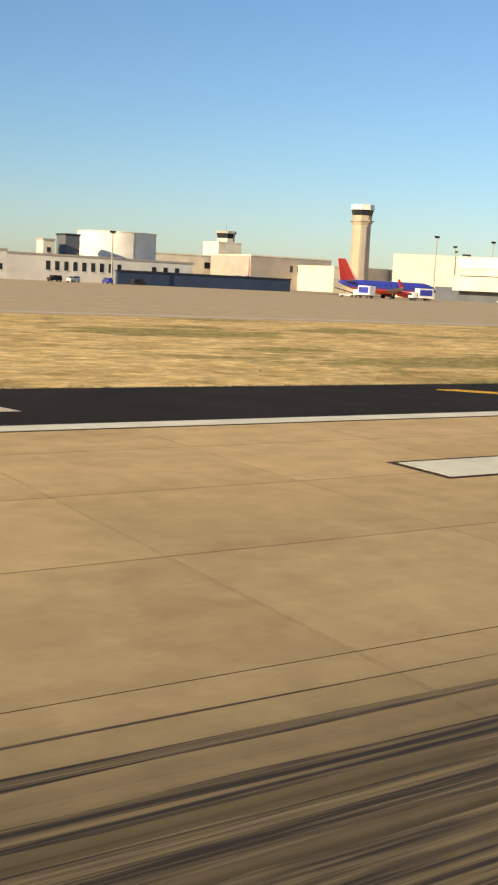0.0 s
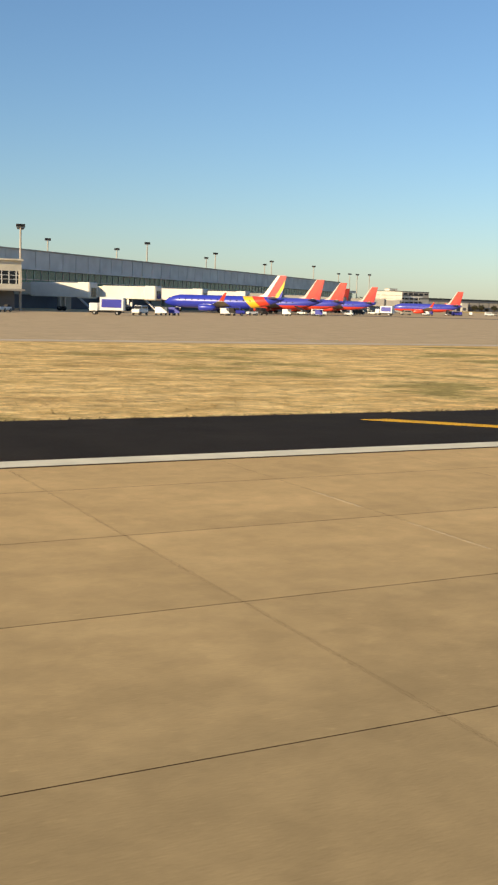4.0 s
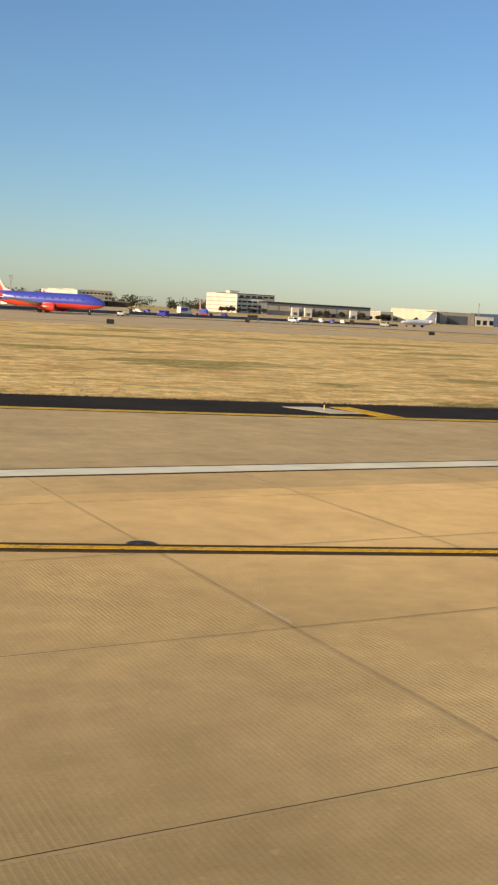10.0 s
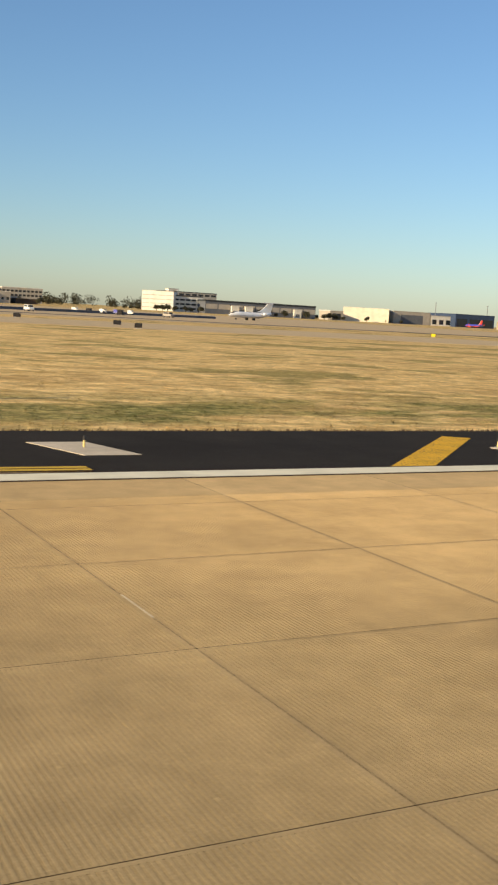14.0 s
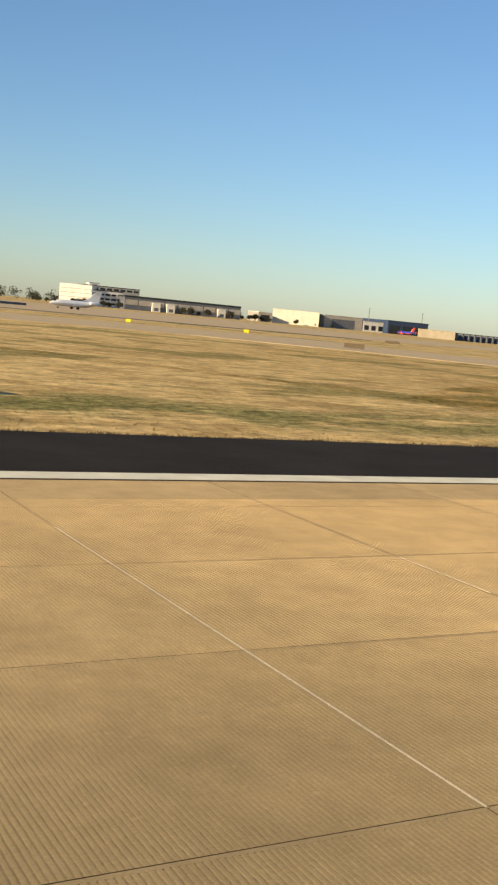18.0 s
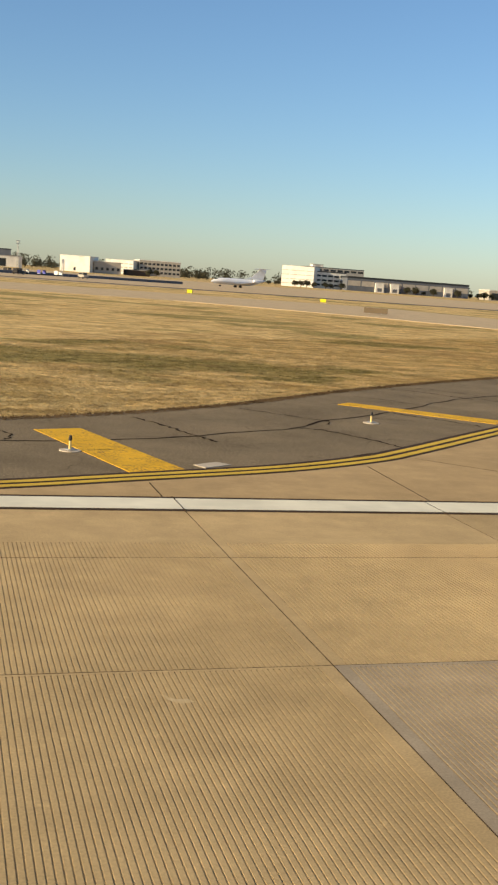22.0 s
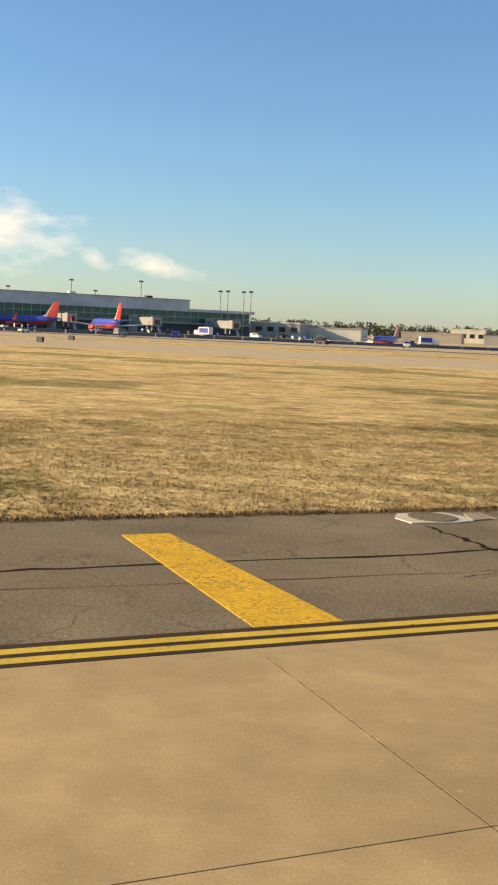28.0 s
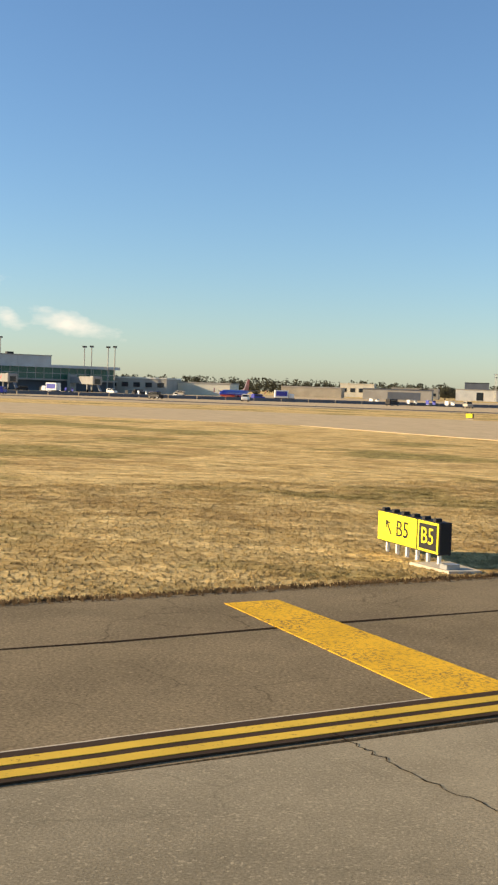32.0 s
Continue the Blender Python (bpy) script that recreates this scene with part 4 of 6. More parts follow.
CRACKS = [
    ([(770, 4.6), (775.99, 4.47), (777.8, 4.33), (780.05, 4.39), (782.33, 4.78), (784.05, 5.96), (787.08, 6.63), (789.49, 7.7), (790.76, 8.5), (792.4, 9.5), (793.81, 11.15), (794.97, 11.98), (796.68, 13.57), (798.58, 15.58), (800.2, 17.3), (802.75, 19.3), (805.3, 21.1), (807.0, 22.5), (810.6, 25.2), (812.3, 26.7), (813.6, 28.0), (815.0, 29.35), (816.5, 30.6), (818.7, 32.7), (821.6, 35.1), (826.2, 38.35), (832.2, 43.1), (845, 53.3)], 0.045),
    ([(788.53, 10.45), (789.11, 9.02), (789.49, 7.7), (789.72, 6.9)], 0.05),
    ([(791.91, 13.03), (792.63, 12.26), (793.75, 11.0)], 0.04),
    ([(790.06, 3.87), (791.64, 4.89), (793.32, 6.16)], 0.035),
    ([(792.45, 9.56), (793.05, 9.23), (793.76, 7.82), (794.15, 6.85)], 0.055),
    ([(793.81, 11.21), (793.56, 10.28)], 0.03),
    ([(796.61, 13.4), (797.12, 12.55), (797.52, 12.14), (798.28, 11.0)], 0.05),
    ([(796.92, 17.46), (797.69, 16.91), (798.58, 15.58)], 0.035),
    ([(799.6, 20.6), (800.6, 19.7), (801.1, 18.9), (801.6, 18.1)], 0.05),
    ([(801.0, 21.4), (802.0, 20.3), (802.8, 19.2)], 0.035),
    ([(802.0, 18.3), (802.7, 17.3), (802.8, 16.9), (803.2, 16.5), (804.0, 15.7)], 0.05),
    ([(781.52, 6.62), (781.42, 5.03)], 0.04),
    ([(782.25, 4.6), (782.45, 3.46)], 0.035),
    ([(776.0, 7.0), (777.2, 5.4), (777.8, 4.4)], 0.04),
    ([(784.4, 8.6), (785.4, 7.2), (785.2, 6.4)], 0.03),
    ([(795.0, 12.0), (796.3, 11.7)], 0.015),
    ([(804.36, 20.14), (805.19, 20.06), (805.92, 20.08)], 0.02),
    ([(810.38, 27.79), (811.20, 26.82), (811.60, 26.25), (811.90, 26.07), (812.50, 25.32), (813.00, 24.46)], 0.055),
    ([(813.00, 24.46), (813.90, 23.63)], 0.015),
    ([(814.20, 32.76), (815.40, 31.40), (816.30, 30.51)], 0.04),
    ([(815.00, 29.52), (815.80, 29.18), (816.60, 29.13)], 0.02),
    ([(811.40, 23.83), (812.00, 24.48), (812.70, 24.94)], 0.012),
    ([(811.30, 30.22), (811.80, 29.46)], 0.03),
    ([(816.94, 30.67), (817.74, 29.64), (818.21, 28.91), (818.96, 27.97)], 0.04),
    ([(816.40, 28.62), (818.10, 29.69)], 0.012),
    ([(822.99, 39.17), (823.95, 37.47), (824.47, 36.6)], 0.05),
    ([(824.18, 36.14), (824.79, 34.82), (825.24, 34.03), (825.65, 33.17)], 0.055),
    ([(824.73, 35.86), (826.70, 36.20)], 0.015),
    ([(803.74, 18.72), (809.44, 22.76), (813.00, 25.36)], 0.010),
    ([(815.20, 27.94), (818.50, 30.11), (821.50, 32.24)], 0.010),
    ([(351, 4.6), (357, 6.6), (366, 12.6), (375, 21.5), (388, 35)], 0.03),
    ([(820.1, 28.1), (820.42, 27.73), (821.04, 26.83), (821.5, 26.08), (822.0, 24.97), (822.3, 23.6)], 0.018),
    ([(825.04, 32.57), (825.25, 31.97), (825.56, 31.18)], 0.008),
    ([(830.79, 36.23), (831.1, 35.9), (831.37, 35.63), (831.96, 34.99), (832.39, 34.59), (833.2, 33.2)], 0.016),
]
ON_GREY = ((820.1, 28.1), (825.04, 32.57), (830.79, 36.23))
for i, (pts, w) in enumerate(CRACKS):
    grey = pts[0] in ON_GREY
    crack(pts, w * (0.8 if grey else 1.25), 0.030 if grey else 0.006, i)

V, W = Vector((0.788, 0.616)), Vector((-0.616, 0.788))


def vw(v, w):
    p = V * v + W * w
    return (p.x, p.y)


# joints of the exit fillet and the grey asphalt beyond it
for a, b in (((796.05, 0.95), (796.16, 2.66)), ((796.16, 2.66), (793.7, 5.3)), ((792.02, 0.95), (792.18, 4.2)), ((787.4, 0.95), (787.4, 2.1)), ((796.16, 2.66), (799.5, 5.9)), ((799.5, 5.9), vw(638.1, -487.9))):
    marking("joint", strip([Vector(a), Vector(b)], -0.010, 0.010, 0.0225, 0.02), SEAL, "dark joint in the taxiway concrete", "joint")
for a, b in (((546.6, 17.0), (540.8, 1.0)), ((473.0, 7.9), (469.2, 0.97)), ((467.66, 6.71), (471.78, 14.05))):
    marking("joint", strip([Vector(a), Vector(b)], -0.010, 0.010, 0.017, 0.02), SEAL, "dark joint in the taxiway concrete", "joint")
crack([(548.2, 10.9), (547.7, 9.2), (547.2, 7.6), (546.1, 5.4)], 0.05, 0.018, 77)
part("taxiway", poly([(776, 0.95), (779.7, 0.955), (783.5, 1.0)] + [(x - 0.06, y + 0.08) for x, y in D2[4:17]] + [vw(660.30, -483.45), vw(660.30, -514.9)], 0.020), TAXI, None, "tan concrete taxiway fillet beside the runway", "structure", "taxiway")
part("taxiway", poly([vw(660.30, -530), vw(760, -530), vw(760, -483.2), vw(660.30, -483.35)], 0.022), GREY, None, "grey weathered asphalt taxiway with stones showing", "structure", "taxiway")


# ---- aircraft ----
def wing(bm, root_x, root_y, root_z, chord, tip_x, tip_y, tip_z, tip_chord, thick=0.12):
    rings = []
    for x, y, z, c in ((root_x, root_y, root_z, chord), (tip_x, tip_y, tip_z, tip_chord)):
        h = c * thick
        rings.append([Vector(p) for p in ((x, y, z), (x - c * 0.3, y, z + h * 0.55), (x - c * 0.7, y, z + h * 0.35), (x - c, y, z), (x - c * 0.6, y, z - h * 0.3), (x - c * 0.2, y, z - h * 0.4))])
    vs = [[bm.verts.new(p) for p in r] for r in rings]
    for k in range(6):
        bm.faces.new((vs[0][k], vs[1][k], vs[1][(k + 1) % 6], vs[0][(k + 1) % 6]))
    bm.faces.new(vs[0])
    bm.faces.new(vs[1])
    bmesh.ops.recalc_face_normals(bm, faces=bm.faces)
    return bm


def airliner(x, y, heading, length=33.6, body=BODY_BLUE, fin=FIN_RED, label="", t_tail=False, r=1.9, size=1.0):
    """Nose along +x of its own, the tip of its fin over the given place."""
    L = length
    a = radians(heading)
    root = thing("airliner", x + math.cos(a) * (L - 2.2) * size, y + math.sin(a) * (L - 2.2) * size, 0, heading, label, "aircraft", "parked airliners")
    root.scale = (size, size, size)
    zc = 3.3 if not t_tail else 2.4
    prof = [(0.0, 0.05, -0.45), (-0.5, 0.55, -0.4), (-1.5, 1.1, -0.25), (-3.0, 1.55, -0.1), (-5.0, 1.88, 0), (-7, 1.9, 0), (-L * 0.5, 1.9, 0), (-L * 0.68, 1.9, 0), (-L * 0.78, 1.72, 0.22), (-L * 0.88, 1.25, 0.65), (-L * 0.96, 0.65, 1.0), (-L, 0.2, 1.2)]
    rings = [[(px, rr * r / 1.9 * math.cos(k * math.pi / 10), zc + dz + rr * r / 1.9 * 1.03 * math.sin(k * math.pi / 10)) for k in range(20)] for px, rr, dz in prof]
    part("fuselage", loft(rings), body, root, smooth=True)
    bm = bmesh.new()
    for sgn in (-1, 1):
        box(bm, -2.9, -1.55, sgn * 0.3 - 0.42, sgn * 0.3 + 0.42, zc + 0.62, zc + 1.0, bevel=0.1)
    part("windscreen", bm, DARK_GLASS, root)
    for sgn in (-1, 1):
        for i in range(int((L - 13) / 1.02)):
            px = -5.6 - i * 1.02
            part("cabin_window", boxed(px - 0.16, px + 0.16, sgn * (r - 0.05) - 0.05, sgn * (r - 0.05) + 0.05, zc + 0.38, zc + 0.75), DARK_GLASS, root) if i % 2 == 0 and not t_tail else None
        part("wing", wing(bmesh.new(), -L * 0.40, sgn * 1.2, zc - 1.15, 6.6, -L * 0.62, sgn * (16.0 if not t_tail else 11), zc + 0.2, 1.6), WING_GREY, root)
        part("tailplane", wing(bmesh.new(), -L + 5.4, sgn * 0.3, (zc + 1.3) if not t_tail else zc + 6.0, 3.6, -L + 1.8, sgn * 6.6, (zc + 1.9) if not t_tail else zc + 6.1, 1.2), WING_GREY, root)
        if not t_tail:
            bm = bmesh.new()
            wing(bm, 0, 0, 0, 1.5, -1.7, 0, 2.4, 0.5)
            wl_ = part("winglet", loft([[(-L * 0.62 - 1.6 + q, sgn * 15.9 + e, zc + 0.15) for q, e in ((1.5, 0), (0.8, 0.06), (0, 0), (0.8, -0.06))], [(-L * 0.62 - 2.9 + q, sgn * 16.7 + e, zc + 2.6) for q, e in ((0.7, 0), (0.4, 0.03), (0, 0), (0.4, -0.03))]]), RED_METAL, root)
            bm.free()
            eng = part("engine", loft([[(px, sgn * 4.9 + rr * math.cos(k * math.pi / 8), zc - 1.75 + rr * math.sin(k * math.pi / 8)) for k in range(16)] for px, rr in ((-L * 0.35, 0.82), (-L * 0.36, 0.98), (-L * 0.41, 1.02), (-L * 0.46, 0.8), (-L * 0.49, 0.5))]), body if body is not BODY_WHITE else WING_GREY, root, smooth=True)
            part("intake", cyl(bmesh.new(), 0, 0, -0.05, 0.05, 0.72, n=16, turn=Matrix.Translation((-L * 0.349, sgn * 4.9, zc - 1.75)) @ Matrix.Rotation(radians(90), 4, "Y")), DARK_METAL, eng)
            part("pylon", boxed(-L * 0.45, -L * 0.38, sgn * 4.8 - 0.12, sgn * 4.8 + 0.12, zc - 1.2, zc - 0.7), WING_GREY, root)
        else:
            part("engine", loft([[(px, sgn * 2.3 + rr * math.cos(k * math.pi / 8), zc + 0.7 + rr * math.sin(k * math.pi / 8)) for k in range(16)] for px, rr in ((-L * 0.74, 0.6), (-L * 0.76, 0.72), (-L * 0.84, 0.65), (-L * 0.88, 0.4))]), body, root, smooth=True)
        gear = part("main_gear", cyl(bmesh.new(), -L * 0.50, sgn * 2.85, 0.5, zc - 1.2, 0.13, n=10), STEEL, root)
        for o in (-0.4, 0.4):
            part("wheel", cyl(bmesh.new(), 0, 0, -0.17, 0.17, 0.55, n=16, turn=Matrix.Translation((-L * 0.50, sgn * 2.85 + o, 0.55)) @ Matrix.Rotation(radians(90), 4, "X")), RUBBER, gear)
    bm = bmesh.new()
    top = 11.4 if not t_tail else zc + 6.2
    pr = [(8.6, 0, zc + 1.75), (6.2, 0, zc + 2.6), (2.2, 0, top), (-0.5, 0, top), (0.9, 0, zc + 1.25)]
    vs = []
    for e in (-0.16, 0.16):
        vs.append([bm.verts.new((px, e * (1 if pz < 10 else 0.5), pz)) for px, _, pz in pr])
    bm.faces.new(vs[0])
    bm.faces.new(vs[1][::-1])
    for k in range(5):
        bm.faces.new((vs[0][k], vs[0][(k + 1) % 5], vs[1][(k + 1) % 5], vs[1][k]))
    bmesh.ops.recalc_face_normals(bm, faces=bm.faces)
    part("tail_fin", bm, fin, root).location.x = -L * K
    gear = part("nose_gear", cyl(bmesh.new(), -4.3, 0, 0.35, zc - 1.6, 0.1, n=10), STEEL, root)
    for o in (-0.2, 0.2):
        part("wheel", cyl(bmesh.new(), 0, 0, -0.1, 0.1, 0.34, n=14, turn=Matrix.Translation((-4.3, o, 0.34)) @ Matrix.Rotation(radians(90), 4, "X")), RUBBER, gear)
    return root


OLD = "blue airliner with red belly and fin"
airliner(303.5, 246, -8, 35.5, label=OLD + ", parked beside a truck")
airliner(353.5, 197.6, 33, 33.6, BODY_SHADED, FIN_SHADED, "airliner with its shaded side in dark blue and red")
airliner(475.3, 261.6, 133, 38, BODY_HEART, FIN_HEART, "deep blue airliner with a yellow and red striped fin")
airliner(504.8, 288.8, 133, 33.6, label=OLD + ", at the concourse")
airliner(532, 318, 133, 33.6, label=OLD + ", at the concourse")
airliner(581, 371, 133, 33.6, label=OLD + ", at the concourse")
airliner(648, 398.2, 133, 33.6, label=OLD + ", at the concourse end")
airliner(605, 430, 178, 33.6, label=OLD + ", beside the end gate")
airliner(639.3, 267, -38, 33.6, label=OLD + ", standing on the open apron")
airliner(756.5, 387, -106, 33.6, label=OLD + ", nose to the barrier wall", size=0.6)
airliner(322, 330, 60, 33.6, label=OLD + ", between the cargo sheds")
airliner(915.5, 440, 188, 25, BODY_WHITE, BODY_WHITE, "white regional jet with a high tail", True, 1.35)
airliner(1716, 1262, 100, 33.6, label=OLD + ", by the far hangar")


# ---- ground vehicles ----
def wheels(root, xs, w, r=0.42):
    for x in xs:
        for sgn in (-1, 1):
            wh = part("wheel", cyl(bmesh.new(), 0, 0, -0.13, 0.13, r, n=14, turn=Matrix.Translation((x, sgn * (w / 2 - 0.1), r)) @ Matrix.Rotation(radians(90), 4, "X")), RUBBER, root)
            part("rim", cyl(bmesh.new(), 0, 0, -0.14, 0.14, r * 0.5, n=10, turn=Matrix.Translation((x, sgn * (w / 2 - 0.1), r)) @ Matrix.Rotation(radians(90), 4, "X")), STEEL, wh)


def box_truck(x, y, rz, panel_mat=BLUE_METAL):
    root = thing("box_truck", x, y, 0, rz, "white catering truck with a blue panelled box", "truck", "catering trucks")
    part("chassis", boxed(-3.6, 3.4, -0.5, 0.5, 0.5, 0.8), DARK_METAL, root)
    part("cargo_box", boxed(-3.7, 1.2, -1.2, 1.2, 0.95, 3.6, bevel=0.04), WHITE_METAL, root)
    for sgn in (-1, 1):
        part("side_panel", boxed(-3.3, 0.8, sgn * 1.21 - 0.015, sgn * 1.21 + 0.015, 1.5, 3.2), panel_mat, root)
    part("cab", boxed(1.5, 3.4, -1.1, 1.1, 0.7, 2.4, bevel=0.18), WHITE_METAL, root)
    part("windscreen", boxed(3.15, 3.42, -0.95, 0.95, 1.55, 2.2), DARK_GLASS, root)
    part("bumper", boxed(3.35, 3.55, -1.0, 1.0, 0.55, 0.85), DARK_METAL, root)
    wheels(root, (-2.4, 2.3), 2.2)


def van(x, y, rz, paint_mat, label):
    root = thing("service_van", x, y, 0, rz, label, "vehicle", "ramp vehicles")
    part("body", boxed(-2.4, 2.4, -0.95, 0.95, 0.45, 1.3, bevel=0.15), paint_mat, root)
    part("cabin", boxed(-2.3, 1.3, -0.88, 0.88, 1.3, 2.05, bevel=0.15), paint_mat, root)
    part("windscreen", boxed(1.0, 1.36, -0.8, 0.8, 1.38, 1.95), DARK_GLASS, root)
    for sgn in (-1, 1):
        part("side_glass", boxed(-1.9, 0.9, sgn * 0.88 - 0.02, sgn * 0.88 + 0.02, 1.45, 1.9), DARK_GLASS, root)
    wheels(root, (-1.6, 1.6), 1.9, 0.36)


def baggage_cart(x, y, rz, cover):
    root = thing("baggage_cart", x, y, 0, rz, "low covered baggage cart on the apron", "cart", "baggage carts")
    part("deck", boxed(-1.5, 1.5, -0.75, 0.75, 0.45, 0.55), STEEL, root)
    part("canopy", boxed(-1.5, 1.5, -0.75, 0.75, 1.75, 1.85), cover, root)
    for px in (-1.45, 1.45):
        part("end_wall", boxed(px - 0.03, px + 0.03, -0.75, 0.75, 0.55, 1.75), cover, root)
    wheels(root, (-1.1, 1.1), 1.5, 0.24)


def tug(x, y, rz):
    root = thing("tow_tractor", x, y, 0, rz, "small pale tow tractor with a dark seat", "tractor", "tow tractors")
    part("body", boxed(-1.5, 1.5, -0.7, 0.7, 0.35, 1.0, bevel=0.1), WHITE_METAL, root)
    part("seat", boxed(-0.9, -0.3, -0.5, 0.5, 1.0, 1.5, bevel=0.05), DARK_METAL, root)
    part("steering_column", boxed(0.2, 0.3, -0.1, 0.1, 1.0, 1.45), DARK_METAL, root)
    wheels(root, (-1.0, 1.0), 1.4, 0.34)


def belt_loader(x, y, rz):
    root = thing("belt_loader", x, y, 0, rz, "belt loader with a raised conveyor", "loader", "belt loaders")
    part("body", boxed(-2.2, 2.2, -0.8, 0.8, 0.35, 0.95, bevel=0.08), WHITE_METAL, root)
    part("conveyor", boxed(-3.6, 3.6, -0.45, 0.45, -0.12, 0.12, Matrix.Translation((0.2, 0.2, 1.75)) @ Matrix.Rotation(radians(-14), 4, "Y")), DARK_METAL, root)
    part("brace", boxed(0.6, 0.8, -0.3, 0.3, 0.9, 1.9), STEEL, root)
    wheels(root, (-1.5, 1.5), 1.6, 0.36)


for x, y, rz in ((398, 193.5, 150), (313, 222, 170), (300, 232, 95), (684, 392, 160), (764, 418, 20), (560, 330, 120)):
    box_truck(x, y, rz)
rv = random.Random(5)
PAINTS = (WHITE_METAL, DARK_METAL, GREY_WALL, BLUE_METAL, DARK_METAL)
for i, (x, y) in enumerate(((408, 200), (372, 200), (352, 205), (447, 232), (462, 246), (490, 262), (545, 325), (600, 372), (648, 398), (661, 420), (694, 430), (702, 440), (715, 452), (250, 300), (232, 300), (240, 304), (262, 302), (690, 300), (705, 305), (745, 318), (768, 330), (808, 352), (830, 360), (762.5, 376))):
    van(x, y, rv.uniform(0, 360), PAINTS[i % 5], ("small white ramp van on the apron", "small dark ramp van on the apron", "small grey ramp van on the apron", "small blue ramp van on the apron", "small dark ramp van on the apron")[i % 5])
for i, (x, y) in enumerate(((415, 205), (419, 207), (440, 224), (444, 228), (470, 246), (484, 252), (520, 292), (524, 296), (616, 378), (620, 381), (655, 408), (668, 425), (672, 428), (676, 431), (690, 440), (720, 372), (724, 373), (728, 374), (800, 380), (806, 381), (812, 382), (818, 383), (824, 384))):
    baggage_cart(x, y, 40 + 5 * (i % 4), BLUE_METAL if i % 4 == 1 else DARK_METAL if i % 4 == 3 else WHITE_METAL)
for x, y in ((380, 205), (345, 222), (455, 238), (516, 286), (612, 375), (676, 268), (684, 392), (735, 376)):
    tug(x, y, rv.uniform(0, 360))
for x, y in ((355, 215), (300, 240), (492, 275), (575, 360), (640, 395), (742, 420)):
    belt_loader(x, y, rv.uniform(20, 160))


# ---- terminal concourse ----
U = Vector((0.734, 0.679))
CONC = thing("concourse", 381, 249, 0, math.degrees(math.atan2(U.y, U.x)), "long grey-roofed airport concourse with green glass walls", "terminal")
LEN = 392.0
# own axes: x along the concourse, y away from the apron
# dark wall colour carries the shade of the recessed ground floor
part("lower_wall", boxed(22, LEN, 6, 44, 0, 4.6), DARK_WALL, CONC, "recessed ground floor, its shade in a dark wall colour")
part("slab_edge", boxed(20, LEN, 3, 46, 4.6, 5.4), GREY_WALL, CONC)
part("glass_wall", boxed(22, LEN - 1, 4, 45, 5.4, 10.5), GREEN_GLASS, CONC, "green glass wall")
for i in range(92):
    px = 24 + i * 4.0
    part("mullion", boxed(px - 0.09, px + 0.09, 3.86, 4.02, 5.4, 10.5), STEEL, CONC)
for i in range(10):
    part("mullion", boxed(LEN - 1.02, LEN - 0.88, 6 + i * 4.0, 6.2 + i * 4.0, 5.4, 10.5), STEEL, CONC)
part("transom_rail", boxed(22, LEN - 1, 3.8, 3.99, 7.8, 8.0), STEEL, CONC)
part("end_wall", boxed(18.9, 19.6, 2.6, 46.4, 0, 15.9), CREAM, CONC, "cream end wall")
part("fascia", boxed(20, LEN + 1, 2.4, 47, 10.5, 11.0), ROOF_METAL, CONC, "grey metal fascia")
part("upper_wall", boxed(20, LEN - 33, 3, 40, 11.0, 15.6), ROOF_METAL, CONC, "pale grey metal upper wall")
part("coping", boxed(19.7, LEN - 32.7, 2.7, 40.3, 15.6, 16.0), GREY_WALL, CONC)
for i in range(45):
    part("panel_seam", boxed(24 + i * 7.6, 24.12 + i * 7.6, 2.9, 3.02, 11.0, 15.6), ROOF_METAL, CONC)
part("end_roof", boxed(LEN - 33, LEN + 1, 2.4, 47, 11.0, 11.8), ROOF_METAL, CONC)
for i in range(9):
    u0 = 40 + i * 38
    part("vent", boxed(u0, u0 + 3, 20, 23, 16.0, 17.4), WHITE_METAL if i % 2 else DARK_METAL, CONC)
# head house in front of it
HEAD = thing("head_house", 388, 221, 0, 0, "cream white terminal block with glazed gate rooms", "terminal")
part("wall", boxed(-21, 0, 0, 44, 4.6, 5.9), CREAM, HEAD)
part("wall", boxed(-21, 0, 0.3, 44, 8.8, 11.1), CREAM, HEAD)
part("wing", boxed(-36, -21.1, 1.2, 30, 3.6, 8.2), CREAM, HEAD, "lower cream wing")
part("wing_glass", boxed(-34, -23, 1.1, 1.25, 5.0, 6.6), DARK_GLASS, HEAD, "dark strip window")
# solid dark box in place of the open, shaded ground floor
part("ground_floor", boxed(-32, -1, 2.5, 43, 0, 4.6), DARK_WALL, HEAD, "dark box for the shade of the open ground floor")
part("gate_glass", boxed(-20.6, -0.4, 0.5, 43, 5.9, 8.8), DARK_GLASS, HEAD, "dark glazing")
for px in (-21.2, -19.6, -0.6):
    part("pier", boxed(px, px + (1.8 if px == -21.2 else 0.6), 0.05, 1.0, 5.9, 8.8), CREAM, HEAD)
for i in range(12):
    px = -19.0 + i * 1.62
    part("mullion", boxed(px - 0.07, px + 0.07, 0.3, 0.52, 5.9, 8.8), WHITE_METAL, HEAD)
for zz in (6.9, 7.8):
    part("transom", boxed(-20.5, -0.6, 0.34, 0.5, zz, zz + 0.1), WHITE_METAL, HEAD)
part("upper_storey", boxed(-8.5, 2, 32, 64, 11.1, 15.5), WHITE_WALL, HEAD)
part("coping", boxed(-21.3, 0.3, -0.3, 44.3, 11.1, 11.45), CREAM, HEAD)
part("canopy", boxed(-33, 0, -2.5, 0.0, 4.4, 4.8), GREY_WALL, HEAD)


